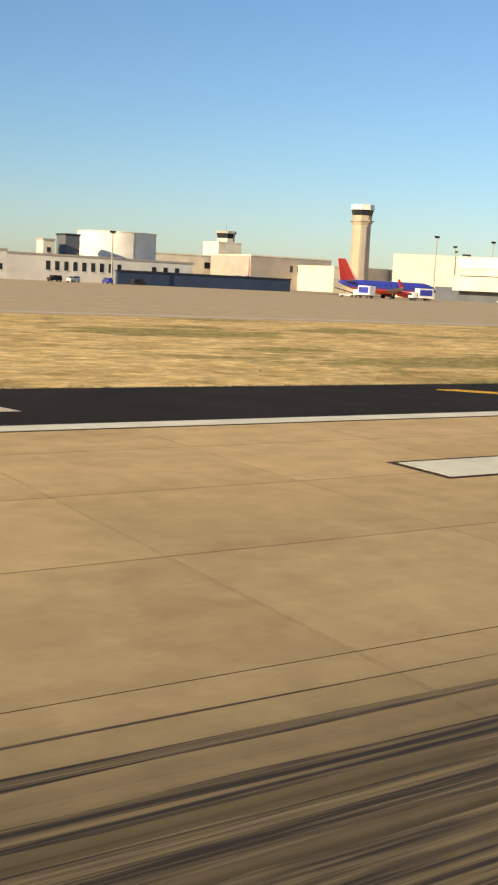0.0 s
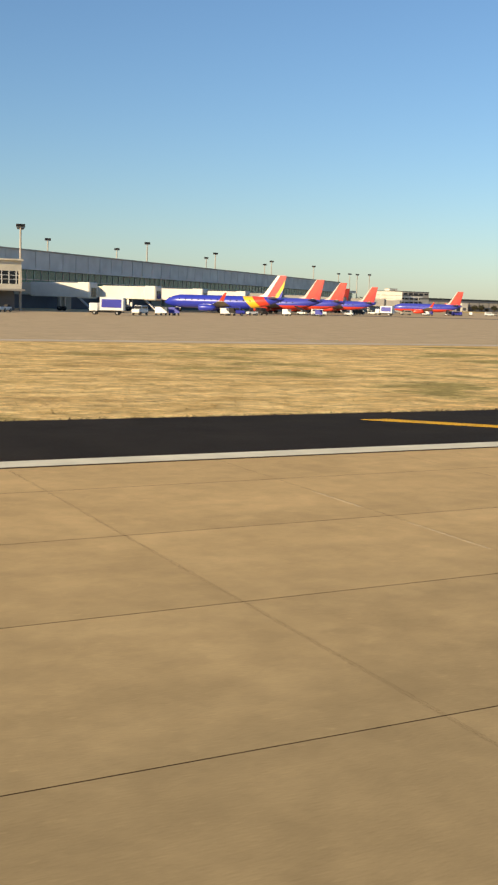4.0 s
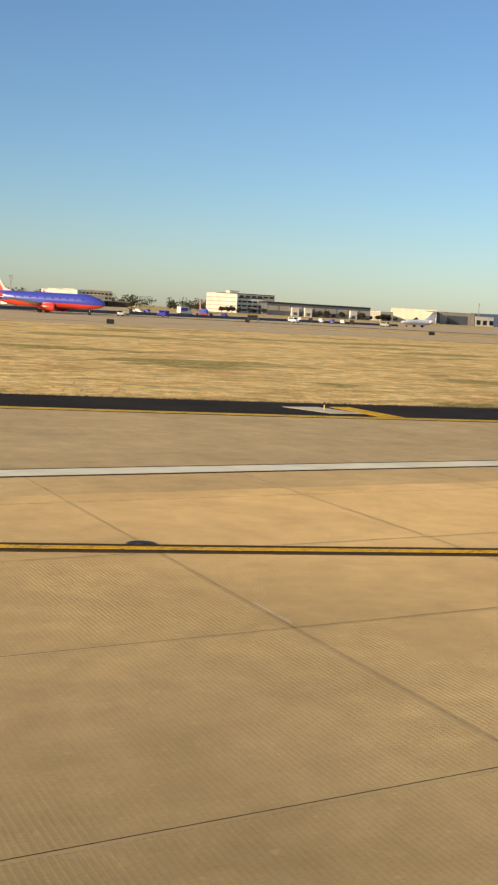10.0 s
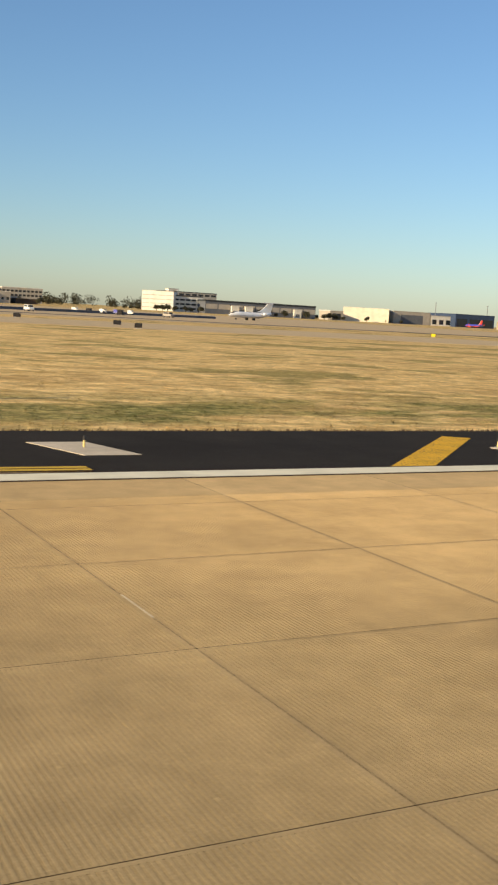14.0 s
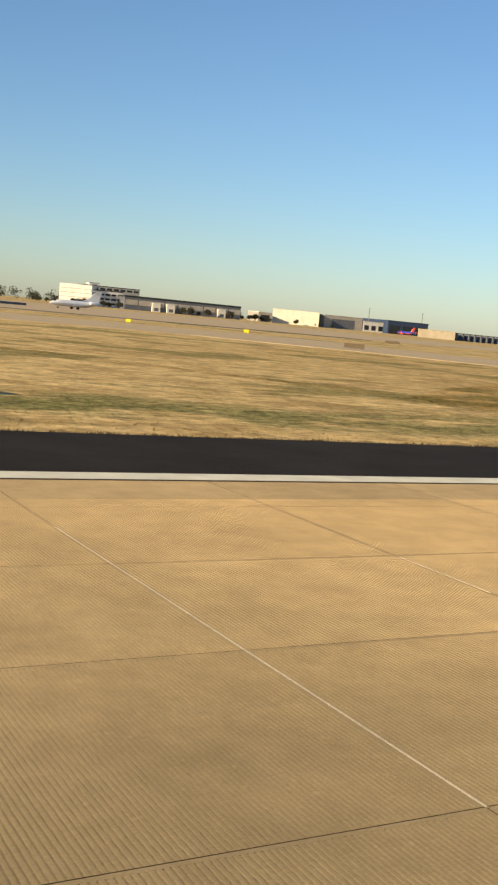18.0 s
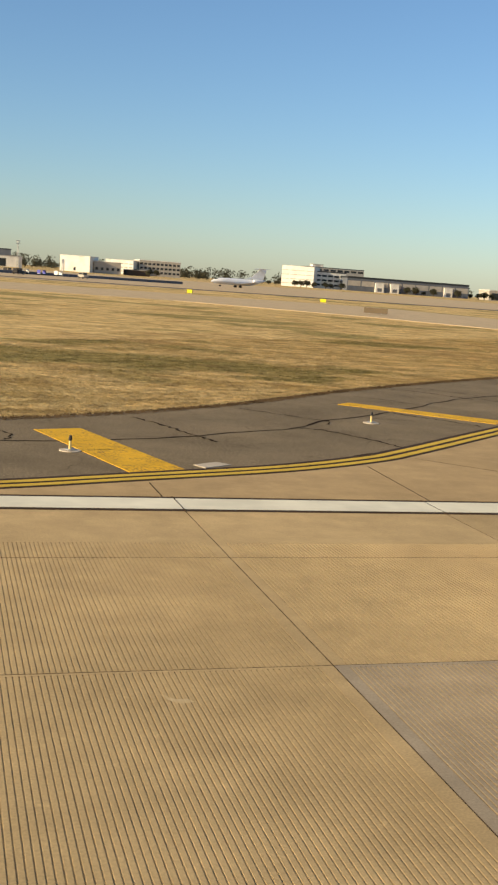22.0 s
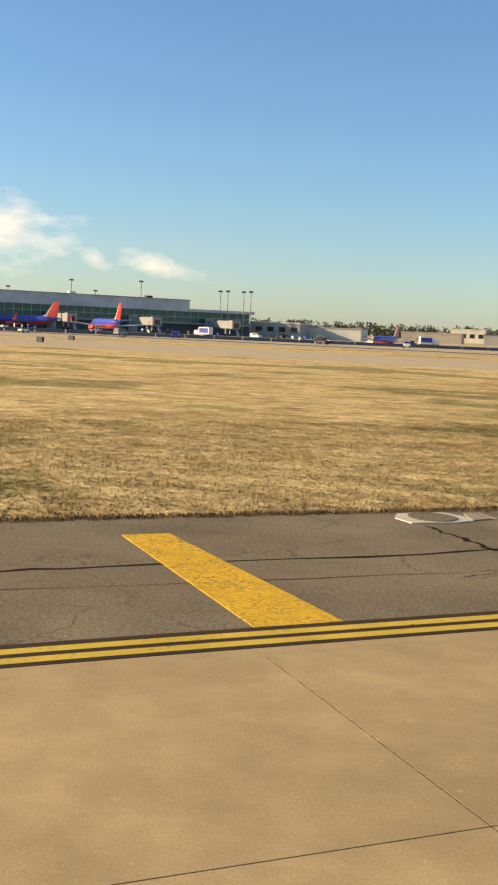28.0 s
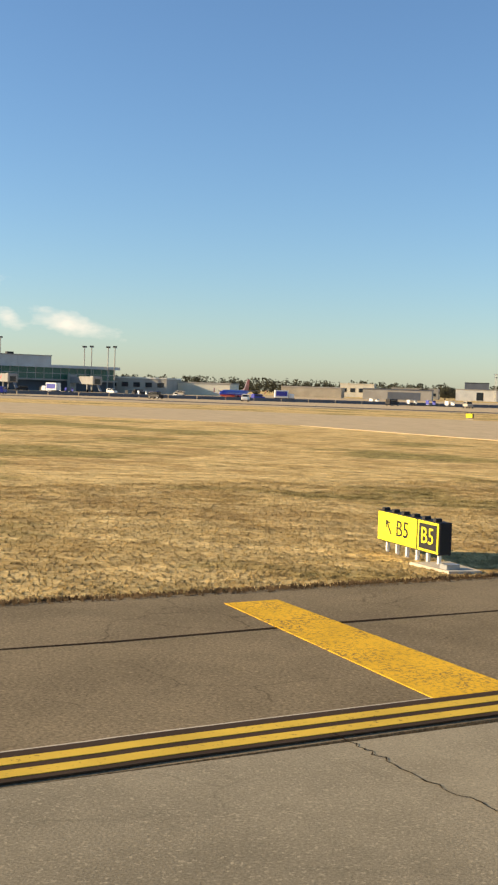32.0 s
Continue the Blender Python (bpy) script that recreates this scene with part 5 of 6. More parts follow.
def jet_bridge(u, reach=26.0, label="pale enclosed passenger boarding bridge at the concourse", shift=0, shade=False):
    skin, skin2 = (BRIDGE_GREY, BRIDGE_GREY) if shade else (CREAM, WHITE_WALL)
    p = Vector((381, 249)) + U * u + Vector((0.679, -0.734)) * -3.0
    root = thing("boarding_bridge", p.x, p.y, 0, math.degrees(math.atan2(U.y, U.x)), label, "boarding bridge", "boarding bridges")
    part("rotunda", cyl(bmesh.new(), 0, -3, 0, 7.6, 2.0, n=20), GREY_WALL, root)
    part("tunnel", boxed(-1.5, 1.5, -3 - reach * 0.55, -3, 3.7, 6.7, bevel=0.08), skin, root)
    part("tunnel", boxed(-1.75, 1.75, -3 - reach, -3 - reach * 0.5, 3.4, 6.9, bevel=0.08), skin2, root)
    part("cab", boxed(-2.2 - shift, 2.2, -3 - reach - 3.6, -3 - reach, 3.2, 7.1, bevel=0.3), skin2, root)
    part("door", boxed(-1.2, 1.2, -3 - reach - 3.72, -3 - reach - 3.58, 3.6, 5.8), DARK_GLASS, root)
    for sx in (-1.1, 1.1):
        part("leg", boxed(sx - 0.25, sx + 0.25, -3 - reach * 0.8 - 0.3, -3 - reach * 0.8 + 0.3, 0.6, 3.5), STEEL, root)
        part("wheel", cyl(bmesh.new(), 0, 0, -0.25, 0.25, 0.6, n=14, turn=Matrix.Translation((sx, -3 - reach * 0.8, 0.6)) @ Matrix.Rotation(radians(90), 4, "Y")), RUBBER, root)
    part("stair", boxed(1.9, 3.0, -3 - reach - 2, -3 - reach + 4, 0.1, 0.35, Matrix.Translation((0, 0, 1.6)) @ Matrix.Translation((0, -3 - reach, 0)) @ Matrix.Rotation(radians(38), 4, "X") @ Matrix.Translation((0, 3 + reach, 0))), STEEL, root)


for u in (12, 50, 84, 122, 160, 205, 250, 292, 330, 368):
    jet_bridge(u, shade=u > 150)


def light_mast(x, y, h, label="tall apron floodlight mast with a lamp cluster"):
    root = thing("floodlight_mast", x, y, 0, 0, label, "mast", "floodlight masts")
    part("pole", cyl(bmesh.new(), 0, 0, 0, h, 0.30, 0.20, n=10), GREY_WALL, root)
    part("crossbar", boxed(-1.0, 1.0, -0.12, 0.12, h - 0.5, h - 0.25), STEEL, root)
    for i in range(4):
        part("lamp", boxed(-0.98 + i * 0.53, -0.62 + i * 0.53, -0.35, 0.25, h - 0.25, h + 0.35), DARK_METAL, root)


for u, v, h in ((8, 30, 22), (46, 12, 22.5), (92, 30, 22), (126, 10, 23), (150, 34, 22), (196, 12, 23), (240, 34, 23), (268, 12, 23), (310, 30, 23), (338, 12, 23.5)):
    p = Vector((381, 249)) + U * u + Vector((-0.679, 0.734)) * v
    light_mast(p.x, p.y, h)
for x, y in ((652, 512), (657, 508), (664, 511), (669, 506), (388.5, 224), (556, 480), (590, 505)):
    light_mast(x, y, 21 if x > 600 else 19)
light_mast(257, 312, 17)

# ---- control tower and the cargo side ----
TOWER = thing("control_tower", 404.5, 369, 0, -20, "tan concrete airport control tower with a glazed cab", "tower")
ring = lambda r, n=8: [(r * math.cos((k + 0.5) * 2 * math.pi / n), r * math.sin((k + 0.5) * 2 * math.pi / n)) for k in range(n)]


def drum(r0, r1, z0, z1, n=8):
    return loft([[(x, y, z0) for x, y in ring(r0, n)], [(x, y, z1) for x, y in ring(r1, n)]])


part("shaft", drum(4.3, 4.1, 0, 30.0), TAN_WALL, TOWER)
part("pilaster", boxed(-1.0, 1.0, -4.25, -3.6, 0, 29.5), GREY_WALL, TOWER)
part("corbel", drum(4.1, 4.9, 30.0, 31.6), TAN_WALL, TOWER)
part("catwalk", drum(5.4, 5.4, 31.6, 32.1), GREY_WALL, TOWER)
for k in range(8):
    x, y = ring(5.3)[k]
    part("railing_post", cyl(bmesh.new(), x, y, 32.1, 33.2, 0.06, n=6), STEEL, TOWER)
part("cab_base", drum(4.3, 4.5, 32.1, 34.2), TAN_WALL, TOWER)
part("cab_glass", drum(4.4, 5.0, 34.2, 36.6), DARK_GLASS, TOWER)
part("cab_roof", drum(5.3, 5.1, 36.6, 38.9), WHITE_WALL, TOWER)
for x, y in ((1.5, 1), (-1.6, 0.4)):
    part("antenna", cyl(bmesh.new(), x, y, 38.9, 41.5, 0.05, n=6), STEEL, TOWER)


def building(name, x0, x1, y0, y1, h, wall, roof, label, cols=0, rows_=1, glass=DARK_GLASS, z0=1.0, win_h=1.6, win_w=1.4, parapet=0.6, rz=0.0, category="building", a=0.0, b=1.0):
    cx, cy = (x0 + x1) / 2, (y0 + y1) / 2
    root = thing(name, cx, cy, 0, rz, label, category)
    hx, hy = (x1 - x0) / 2, (y1 - y0) / 2
    part("wall", boxed(-hx, hx, -hy, hy, -0.3, h), wall, root)
    part("roof", boxed(-hx - 0.25, hx + 0.25, -hy - 0.25, hy + 0.25, h, h + parapet), roof, root)
    if cols:
        step = (b - a) * 2 * hx / cols
        for r in range(rows_):
            zz = z0 + r * (h - z0) / rows_
            for c in range(cols):
                px = -hx + a * 2 * hx + (c + 0.5) * step
                wn_ = part("window", boxed(px - win_w / 2, px + win_w / 2, -hy - 0.06, -hy + 0.05, zz, zz + win_h), glass, root)
                part("sill", boxed(px - win_w / 2 - 0.1, px + win_w / 2 + 0.1, -hy - 0.18, -hy - 0.02, zz - 0.15, zz), wall, wn_)
    return root


building("cargo_shed", 190, 226, 326, 345, 9.2, WHITE_WALL, GREY_WALL, "long white cargo shed with a flat roof", 8, 1, z0=3.0, win_h=2.0)
building("cargo_shed", 226, 268, 326, 345, 8.4, WHITE_WALL, GREY_WALL, "white cargo shed with tall dark windows", 9, 1, z0=3.6, win_h=3.0, win_w=1.5, a=0.3)
building("cargo_shed", 268, 295.5, 326, 345, 8.2, WHITE_WALL, GREY_WALL, "white cargo shed end with three windows", 3, 1, z0=3.4, win_h=3.0, win_w=1.7, a=0.35, b=0.85)
building("rooftop_plant", 240, 244, 330, 336, 13.4, CREAM, GREY_WALL, "boxy rooftop plant room", 1, 1, z0=9.5)
building("stair_tower", 248.8, 254, 332, 340, 15.6, DARK_WALL, DARK_ROOF, "dark stair tower block")
# BLUE_WALL here paints the wall's shadow side
building("blast_wall", 262, 333, 318, 319.5, 4.2, BLUE_WALL, DARK_ROOF, "blast wall along the cargo apron, shadow side in dark blue")
TANK = thing("storage_tank", 278, 353, 0, 0, "large round white storage tank", "tank")
part("shell", cyl(bmesh.new(), 0, 0, 0, 18.2, 14.5, n=64), WHITE_WALL, TANK, smooth=False)
part("rim", cyl(bmesh.new(), 0, 0, 18.2, 18.5, 14.7, n=64), CREAM, TANK)
part("ladder", boxed(-0.4, 0.4, -14.8, -14.5, 0, 18.2), STEEL, TANK)
building("hall", 318, 388, 440, 462, 13.8, CREAM, CREAM, "long cream hall with one dark window", 3, 1, z0=8.0, win_h=3.0, win_w=4.5, a=0.66, b=1.0)
building("hall", 374, 387, 441, 456, 20.8, CREAM, CREAM, "stepped cream hall block")
OLDT = thing("old_control_tower", 399, 476, 0, 0, "small old white control tower on the hall", "tower")
part("shaft", drum(5.0, 4.6, 0, 24.5), CREAM, OLDT)
part("cab", drum(4.4, 5.0, 24.5, 27.0), DARK_GLASS, OLDT)
part("cab_roof", drum(5.6, 5.2, 27.0, 28.2), GREY_WALL, OLDT)
part("antenna", cyl(bmesh.new(), 0, 0, 28.2, 31.0, 0.1, n=6), STEEL, OLDT)
# grey walls under a cream roof: the shaded side as a wall colour
building("hangar_block", 367, 412, 400, 436, 14.4, GREY_WALL, CREAM, "block with small windows, shaded side in grey", 6, 1, z0=8.0, win_h=3.0, win_w=1.6, a=0.45)
building("gate_block", 393, 436, 372, 400, 11.0, CREAM, CREAM, "cream white gate block behind the tower")
# recess between the blocks; GREY_WALL gives it its shade
building("gate_block", 424, 438, 362, 371, 10.6, GREY_WALL, GREY_WALL, "shaded recess between the gate blocks, as a grey block", 2, 1, DARK_GLASS, z0=6.5, win_h=2.4, win_w=4.0)
building("gate_block", 421, 470, 336, 361, 11.2, CREAM, CREAM, "cream white gate block beside the concourse")

# ---- far buildings ----
building("office_building", 1186, 1226, 1255, 1285, 24.0, WHITE_WALL, WHITE_WALL, "four-storey white office building far off", 4, 4, GREY_WALL, z0=3.6, win_h=0.8, win_w=9.0, rz=-32)
building("office_building", 1222, 1262, 1262, 1300, 19.5, WHITE_WALL, DARK_ROOF, "shaded white office wing under a black roof", 5, 3, DARK_GLASS, z0=3.2, win_h=2.4, win_w=6.5, parapet=1.3)
building("office_building", 1226, 1300, 1300, 1330, 25.5, GREY_WALL, DARK_ROOF, "set-back upper storeys of the white offices", 8, 1, DARK_GLASS, z0=21.5, win_h=2.4, win_w=7.0, parapet=0.8)
building("rooftop_plant", 1232, 1246, 1303, 1315, 29.0, WHITE_WALL, GREY_WALL, "white rooftop plant room on the offices", 1, 1, GREY_WALL, z0=27, win_h=1.2, win_w=6)
building("hangar_hall", 1256, 1418, 1240, 1300, 15.0, DARK_WALL, DARK_ROOF, "long low hall under a thin black roof", 9, 1, GREY_WALL, z0=6.0, win_h=6.2, win_w=16.5, parapet=2.2)
for x in (1292, 1312, 1384):
    building("loading_bay", x, x + 11, 1237, 1239.7, 10.5, WHITE_WALL, WHITE_WALL, "small white bay standing out of the long hall", 1, 1, DARK_WALL, z0=1.0, win_h=4, win_w=6)
building("office_building", 1010, 1060, 1290, 1330, 18.0, GREY_WALL, WHITE_WALL, "low grey office building far off", 10, 3, z0=3.0, win_h=2.4, win_w=3.5)
building("office_building", 975, 1010, 1290, 1315, 16.0, WHITE_WALL, WHITE_WALL, "white end of the far offices", 6, 3, GREY_WALL, z0=3.0, win_h=1.2, win_w=4.5, rz=-30)
building("hangar", 1484, 1506, 1310, 1340, 13.0, GREY_WALL, WHITE_WALL, "small shed beside the far hangars", 1, 1, z0=0.5, win_h=9, win_w=14)
building("hangar", 1524, 1590, 1310, 1350, 19.5, CREAM, CREAM, "wide cream aircraft hangar far off", rz=-32)
# the cream hangar's shaded face, added as a block of its own in grey
building("hangar", 1594, 1660, 1312, 1370, 18.0, GREY_WALL, GREY_WALL, "shaded side of the cream hangar, in grey, with dark doors", 1, 1, DARK_WALL, z0=0.5, win_h=13, win_w=40)
building("hangar", 1662, 1700, 1312, 1350, 14.5, WHITE_WALL, GREY_WALL, "white hangar annex with dark doors", 3, 1, z0=2, win_h=7, win_w=8)
building("hangar", 1698, 1772, 1300, 1370, 19.0, BLUE_WALL, BLUE_WALL, "dark blue hangar far off", 3, 1, DARK_GLASS, z0=0.5, win_h=12, win_w=20)
building("hangar", 1505, 1545, 960, 975, 9.0, TAN_WALL, TAN_WALL, "tan engine run-up wall", rz=-30)
for i in range(10):
    building("blast_pen_wall", 1548 + i * 9, 1550 + i * 9, 960, 985, 8.0, DARK_WALL, DARK_ROOF, "dark upright wall of the blast pen")
building("warehouse", 891.5, 920.5, 1003, 1025, 14.0, WHITE_WALL, WHITE_WALL, "white warehouse with a lower wing", 1, 1, z0=1, win_h=3, win_w=2, rz=-28)
# grey wall colour stands for the warehouse side turned from the sun
building("warehouse", 918.5, 943.5, 1004, 1040, 10.5, GREY_WALL, WHITE_WALL, "low warehouse wing, its shaded side in grey", 5, 1, z0=3, win_h=2.5, win_w=2.4)
building("warehouse", 815, 853, 1000, 1040, 9.5, WHITE_WALL, GREY_WALL, "pale warehouse with a dark door", 1, 1, z0=0.5, win_h=7, win_w=6, a=0.45, b=0.65)
building("plant_room", 822.4, 843.4, 1006, 1036, 15.5, DARK_WALL, DARK_ROOF, "dark rooftop plant room")
building("warehouse", 759, 800, 1000, 1040, 9.0, GREY_WALL, GREY_WALL, "long grey warehouse with high windows", 6, 1, z0=3, win_h=2.4, win_w=3)
building("warehouse", 700, 757, 1010, 1040, 7.5, GREY_WALL, GREY_WALL, "long low grey shed")
building("guard_house", 715, 745, 985, 1000, 11.3, CREAM, CREAM, "small cream building with a flat roof", 4, 1, z0=4.2, win_h=3.5, win_w=4.5)
building("store_shed", 764, 806, 700, 722, 6.2, GREY_WALL, DARK_WALL, "low grey store shed with a dark door", 1, 1, DARK_WALL, z0=0.5, win_h=4.4, win_w=20, a=0.3, b=0.9)
building("store_shed", 712, 750, 705, 722, 6.0, TAN_WALL, GREY_WALL, "low tan store shed")
building("airport_annex", 655, 690, 520, 545, 7.0, GREY_WALL, WHITE_WALL, "low annex past the concourse end", 6, 1, z0=3, win_h=2.2, win_w=3.2)
building("airport_annex", 690, 716, 540, 560, 5.6, CREAM, GREY_WALL, "low cream annex past the concourse")
building("red_shed", 950, 972, 1010, 1030, 5.0, BARK, GREY_WALL, "small brown shed far off")
MAST = thing("radio_mast", 849, 1000, 0, 0, "thin lattice radio mast", "mast")
for px, py in ((-0.6, -0.6), (0.6, -0.6), (0, 0.7)):
    part("leg", cyl(bmesh.new(), px, py, 0, 24, 0.16, n=6), STEEL, MAST)
for i in range(8):
    part("brace", boxed(-0.7, 0.7, -0.7, 0.7, 2.5 + i * 2.7, 2.75 + i * 2.7), STEEL, MAST)
for zz in (21.0, 23.2):
    part("dish", boxed(-1.8, 1.8, -0.5, 0.5, zz, zz + 0.7), STEEL, MAST)
for px in (1690, 1790):
    MAST = thing("lattice_mast", px, 1340, 0, 0, "thin grey steel mast far off", "mast", "far masts")
    part("tower", boxed(-0.35, 0.35, -0.35, 0.35, 0, 34), STEEL, MAST)
    part("beacon", boxed(-0.9, 0.9, -0.9, 0.9, 34, 35), STEEL, MAST)


WALL_ = thing("barrier_wall", 740, 345, 0, 27.5, "low dark barrier wall along the apron", "barrier", "", "structure")
for i in range(34):
    part("barrier_block", boxed(-152 + i * 9, -143.3 + i * 9, -0.3, 0.3, -0.05, 1.0, bevel=0.05), DARK_WALL, WALL_)


# ---- trees ----
def clumps(bm, rnd, cx, cy, cz, rx, rz, count, size):
    for _ in range(count):
        a, e, r = rnd.uniform(0, 6.283), rnd.uniform(-0.9, 1.4), rnd.random() ** 0.4
        p = Vector((cx + rx * r * math.cos(a) * math.cos(e), cy + rx * r * math.sin(a) * math.cos(e), cz + rz * r * math.sin(e)))
        s = size * rnd.uniform(0.5, 1.3)
        q = Euler((rnd.uniform(0, 3), rnd.uniform(0, 3), rnd.uniform(0, 3))).to_matrix()
        vs_ = [bm.verts.new(p + q @ (Vector(v) * s)) for v in ((1, 0, 0), (-0.5, 0.8, 0.2), (-0.5, -0.8, -0.1), (0, 0, 0.9))]
        for f in ((0, 1, 2), (0, 1, 3), (1, 2, 3), (2, 0, 3)):
            bm.faces.new([vs_[k] for k in f])


def tree(seed):
    rnd = random.Random(seed)
    root = thing("tree", 0, -3000 - seed * 20, 0, 0, "dark bare-edged winter tree with an uneven crown", "tree", "airport trees")
    bm = bmesh.new()
    cyl(bm, 0, 0, 0, 2.2, 0.35, 0.22, n=8)
    for i in range(6):
        a = i * 1.05 + rnd.uniform(-0.3, 0.3)
        cyl(bm, 0, 0, 0, rnd.uniform(2.5, 3.8), 0.14, 0.04, n=6, turn=Matrix.Translation((0, 0, 1.4 + 0.15 * i)) @ Matrix.Rotation(a, 4, "Z") @ Matrix.Rotation(radians(rnd.uniform(28, 55)), 4, "Y"))
    part("trunk", bm, BARK, root)
    bm = bmesh.new()
    for i in range(5):
        a = i * 1.26
        clumps(bm, rnd, 1.3 * math.cos(a), 1.3 * math.sin(a), 3.0 + rnd.uniform(-0.8, 1.2), 1.9, 1.9, 110, 0.40)
    part("crown", bm, LEAF, root)
    return root


TREES = [tree(1), tree(2), tree(3)]
rt = random.Random(11)
for i, (x, y) in enumerate([(1196, 1236), (1204, 1238), (1226, 1232), (1234, 1236), (1190, 1240), (1416, 1244), (1426, 1250), (1436, 1246), (1446, 1250), (1458, 1252), (1468, 1250), (1540, 1300), (1572, 1300), (1600, 1300), (1005, 1280), (1030, 1282), (1065, 1284), (1080, 1286), (788, 992), (806, 990), (968, 992), (1212, 1234), (1246, 1230), (1332, 1232), (1342, 1230), (1354, 1232), (1366, 1230), (1400, 1232), (700, 560), (708, 566), (722, 575)]):
    s_ = rt.uniform(1.0, 1.7) if y > 600 else rt.uniform(0.6, 0.8)
    copy_thing(TREES[i % 3], Matrix.Translation((x * K, y * K, 0)) @ Matrix.Rotation(rt.uniform(0, 6), 4, "Z") @ Matrix.Scale(s_, 4))
for i, t_ in enumerate(TREES):
    t_.matrix_world = Matrix.Translation(((1150 + 9 * i) * K, 1246 * K, 0))

bm = bmesh.new()
rnd = random.Random(3)
for i in range(520):
    x = rnd.uniform(330, 1500) if i < 300 else rnd.uniform(280, 900)
    y = 1420 + rnd.uniform(-60, 120) - max(0, 900 - x) * 0.55
    h = rnd.uniform(8, 18)
    clumps(bm, rnd, x, y, h * 0.5, rnd.uniform(5, 10), h * 0.55, 60, 1.2)
part("far_woods", bm, LEAF, None, "low dark band of winter woods on the horizon", "stuff", "trees")


# ---- grass tufts ----
def tufts(name, count, seed, where, low, high, material, label, broad=1.0, upright=True):
    rng = np.random.default_rng(seed)
    p = where(rng, count)
    count = len(p)
    h = rng.uniform(low, high, count)
    a = rng.uniform(0, np.pi, count)
    verts, faces = [], []
    w = h * rng.uniform(0.35, 0.8, count) * broad
    lean = rng.uniform(-0.5, 0.5, (count, 2)) * h[:, None]
    for k in range(3):
        ang = a + k * np.pi / 3
        face = np.where(np.cos(ang) < 0, -0.5, 0.5)
        dx, dy = np.cos(ang) * w * face, np.sin(ang) * w * face
        b0 = np.stack([p[:, 0] - dx, p[:, 1] - dy, np.full(count, -0.06)], 1)
        b1 = np.stack([p[:, 0] + dx, p[:, 1] + dy, np.full(count, -0.06)], 1)
        sp = rng.uniform(-0.4, 0.4, (count, 2)) * w[:, None]
        tp = np.stack([p[:, 0] + lean[:, 0] + sp[:, 0], p[:, 1] + lean[:, 1] + sp[:, 1], h - 0.05], 1)
        base = len(verts) * count
        verts += [b0, b1, tp]
        i = np.arange(count)
        faces.append(np.stack([base + i, base + count + i, base + 2 * count + i], 1))
    me = bpy.data.meshes.new(name)
    me.from_pydata((np.concatenate(verts) * K).tolist(), [], np.concatenate(faces).tolist())
    me.materials.append(material)
    if upright:
        me.normals_split_custom_set_from_vertices([(0, 0, 1)] * len(me.vertices))
    return tagged(new(name, me), label, "grass", "", "stuff")


def along(line, near, far, bias=1.5):
    pts = smooth_line(line, 8)
    seg = np.array([(p.x, p.y) for p in pts])
    cum = np.r_[0, np.cumsum(np.hypot(*np.diff(seg, axis=0).T))]

    def where(rng, count):
        s = rng.uniform(0, cum[-1], count)
        x, y = np.interp(s, cum, seg[:, 0]), np.interp(s, cum, seg[:, 1])
        i = np.clip(np.searchsorted(cum, s) - 1, 0, len(seg) - 2)
        d = seg[i + 1] - seg[i]
        d /= np.hypot(d[:, 0], d[:, 1])[:, None]
        o = near + (far - near) * rng.uniform(0, 1, count) ** bias
        return np.stack([x - d[:, 1] * o, y + d[:, 0] * o], 1)
    return where


tufts("grass_verge", 270000, 1, along(EDGE2[2:], 0.0, 20, 1.35), 0.017, 0.044, GRASS, "dry straw-coloured grass beside the taxiway", 2.2)
tufts("grass_verge", 70000, 7, along(EDGE2[2:], 14, 60, 1.2), 0.02, 0.04, GRASS, "thin dry grass of the airfield", 2.6)
# ragged edge grass; its dark BRUSH colour also carries the edge's shadow line
tufts("grass_edge", 34000, 2, along(EDGE2, -0.16, 0.32, 1.0), 0.04, 0.10, BRUSH, "ragged dry grass hanging over the asphalt edge")
tufts("grass_verge", 120000, 3, along(EXIT_OUT[1:], 0.0, 50, 1.6), 0.02, 0.06, GRASS, "dry straw-coloured grass beside the runway", 1.7)
tufts("grass_edge", 18000, 4, along(EXIT_OUT[1:], -0.12, 0.4, 1.0), 0.04, 0.09, BRUSH, "ragged dry grass at the shoulder edge")
tufts("grass_verge", 80000, 5, along([(60, 8.1), (347, 8.2)], 0.0, 50, 1.2), 0.02, 0.06, GRASS, "dry straw-coloured grass beside the runway", 1.7)
tufts("grass_edge", 14000, 6, along([(60, 8.1), (347, 8.2)] + EDGE1[1:], -0.12, 0.4, 1.0), 0.04, 0.09, BRUSH, "ragged dry grass at the shoulder edge")
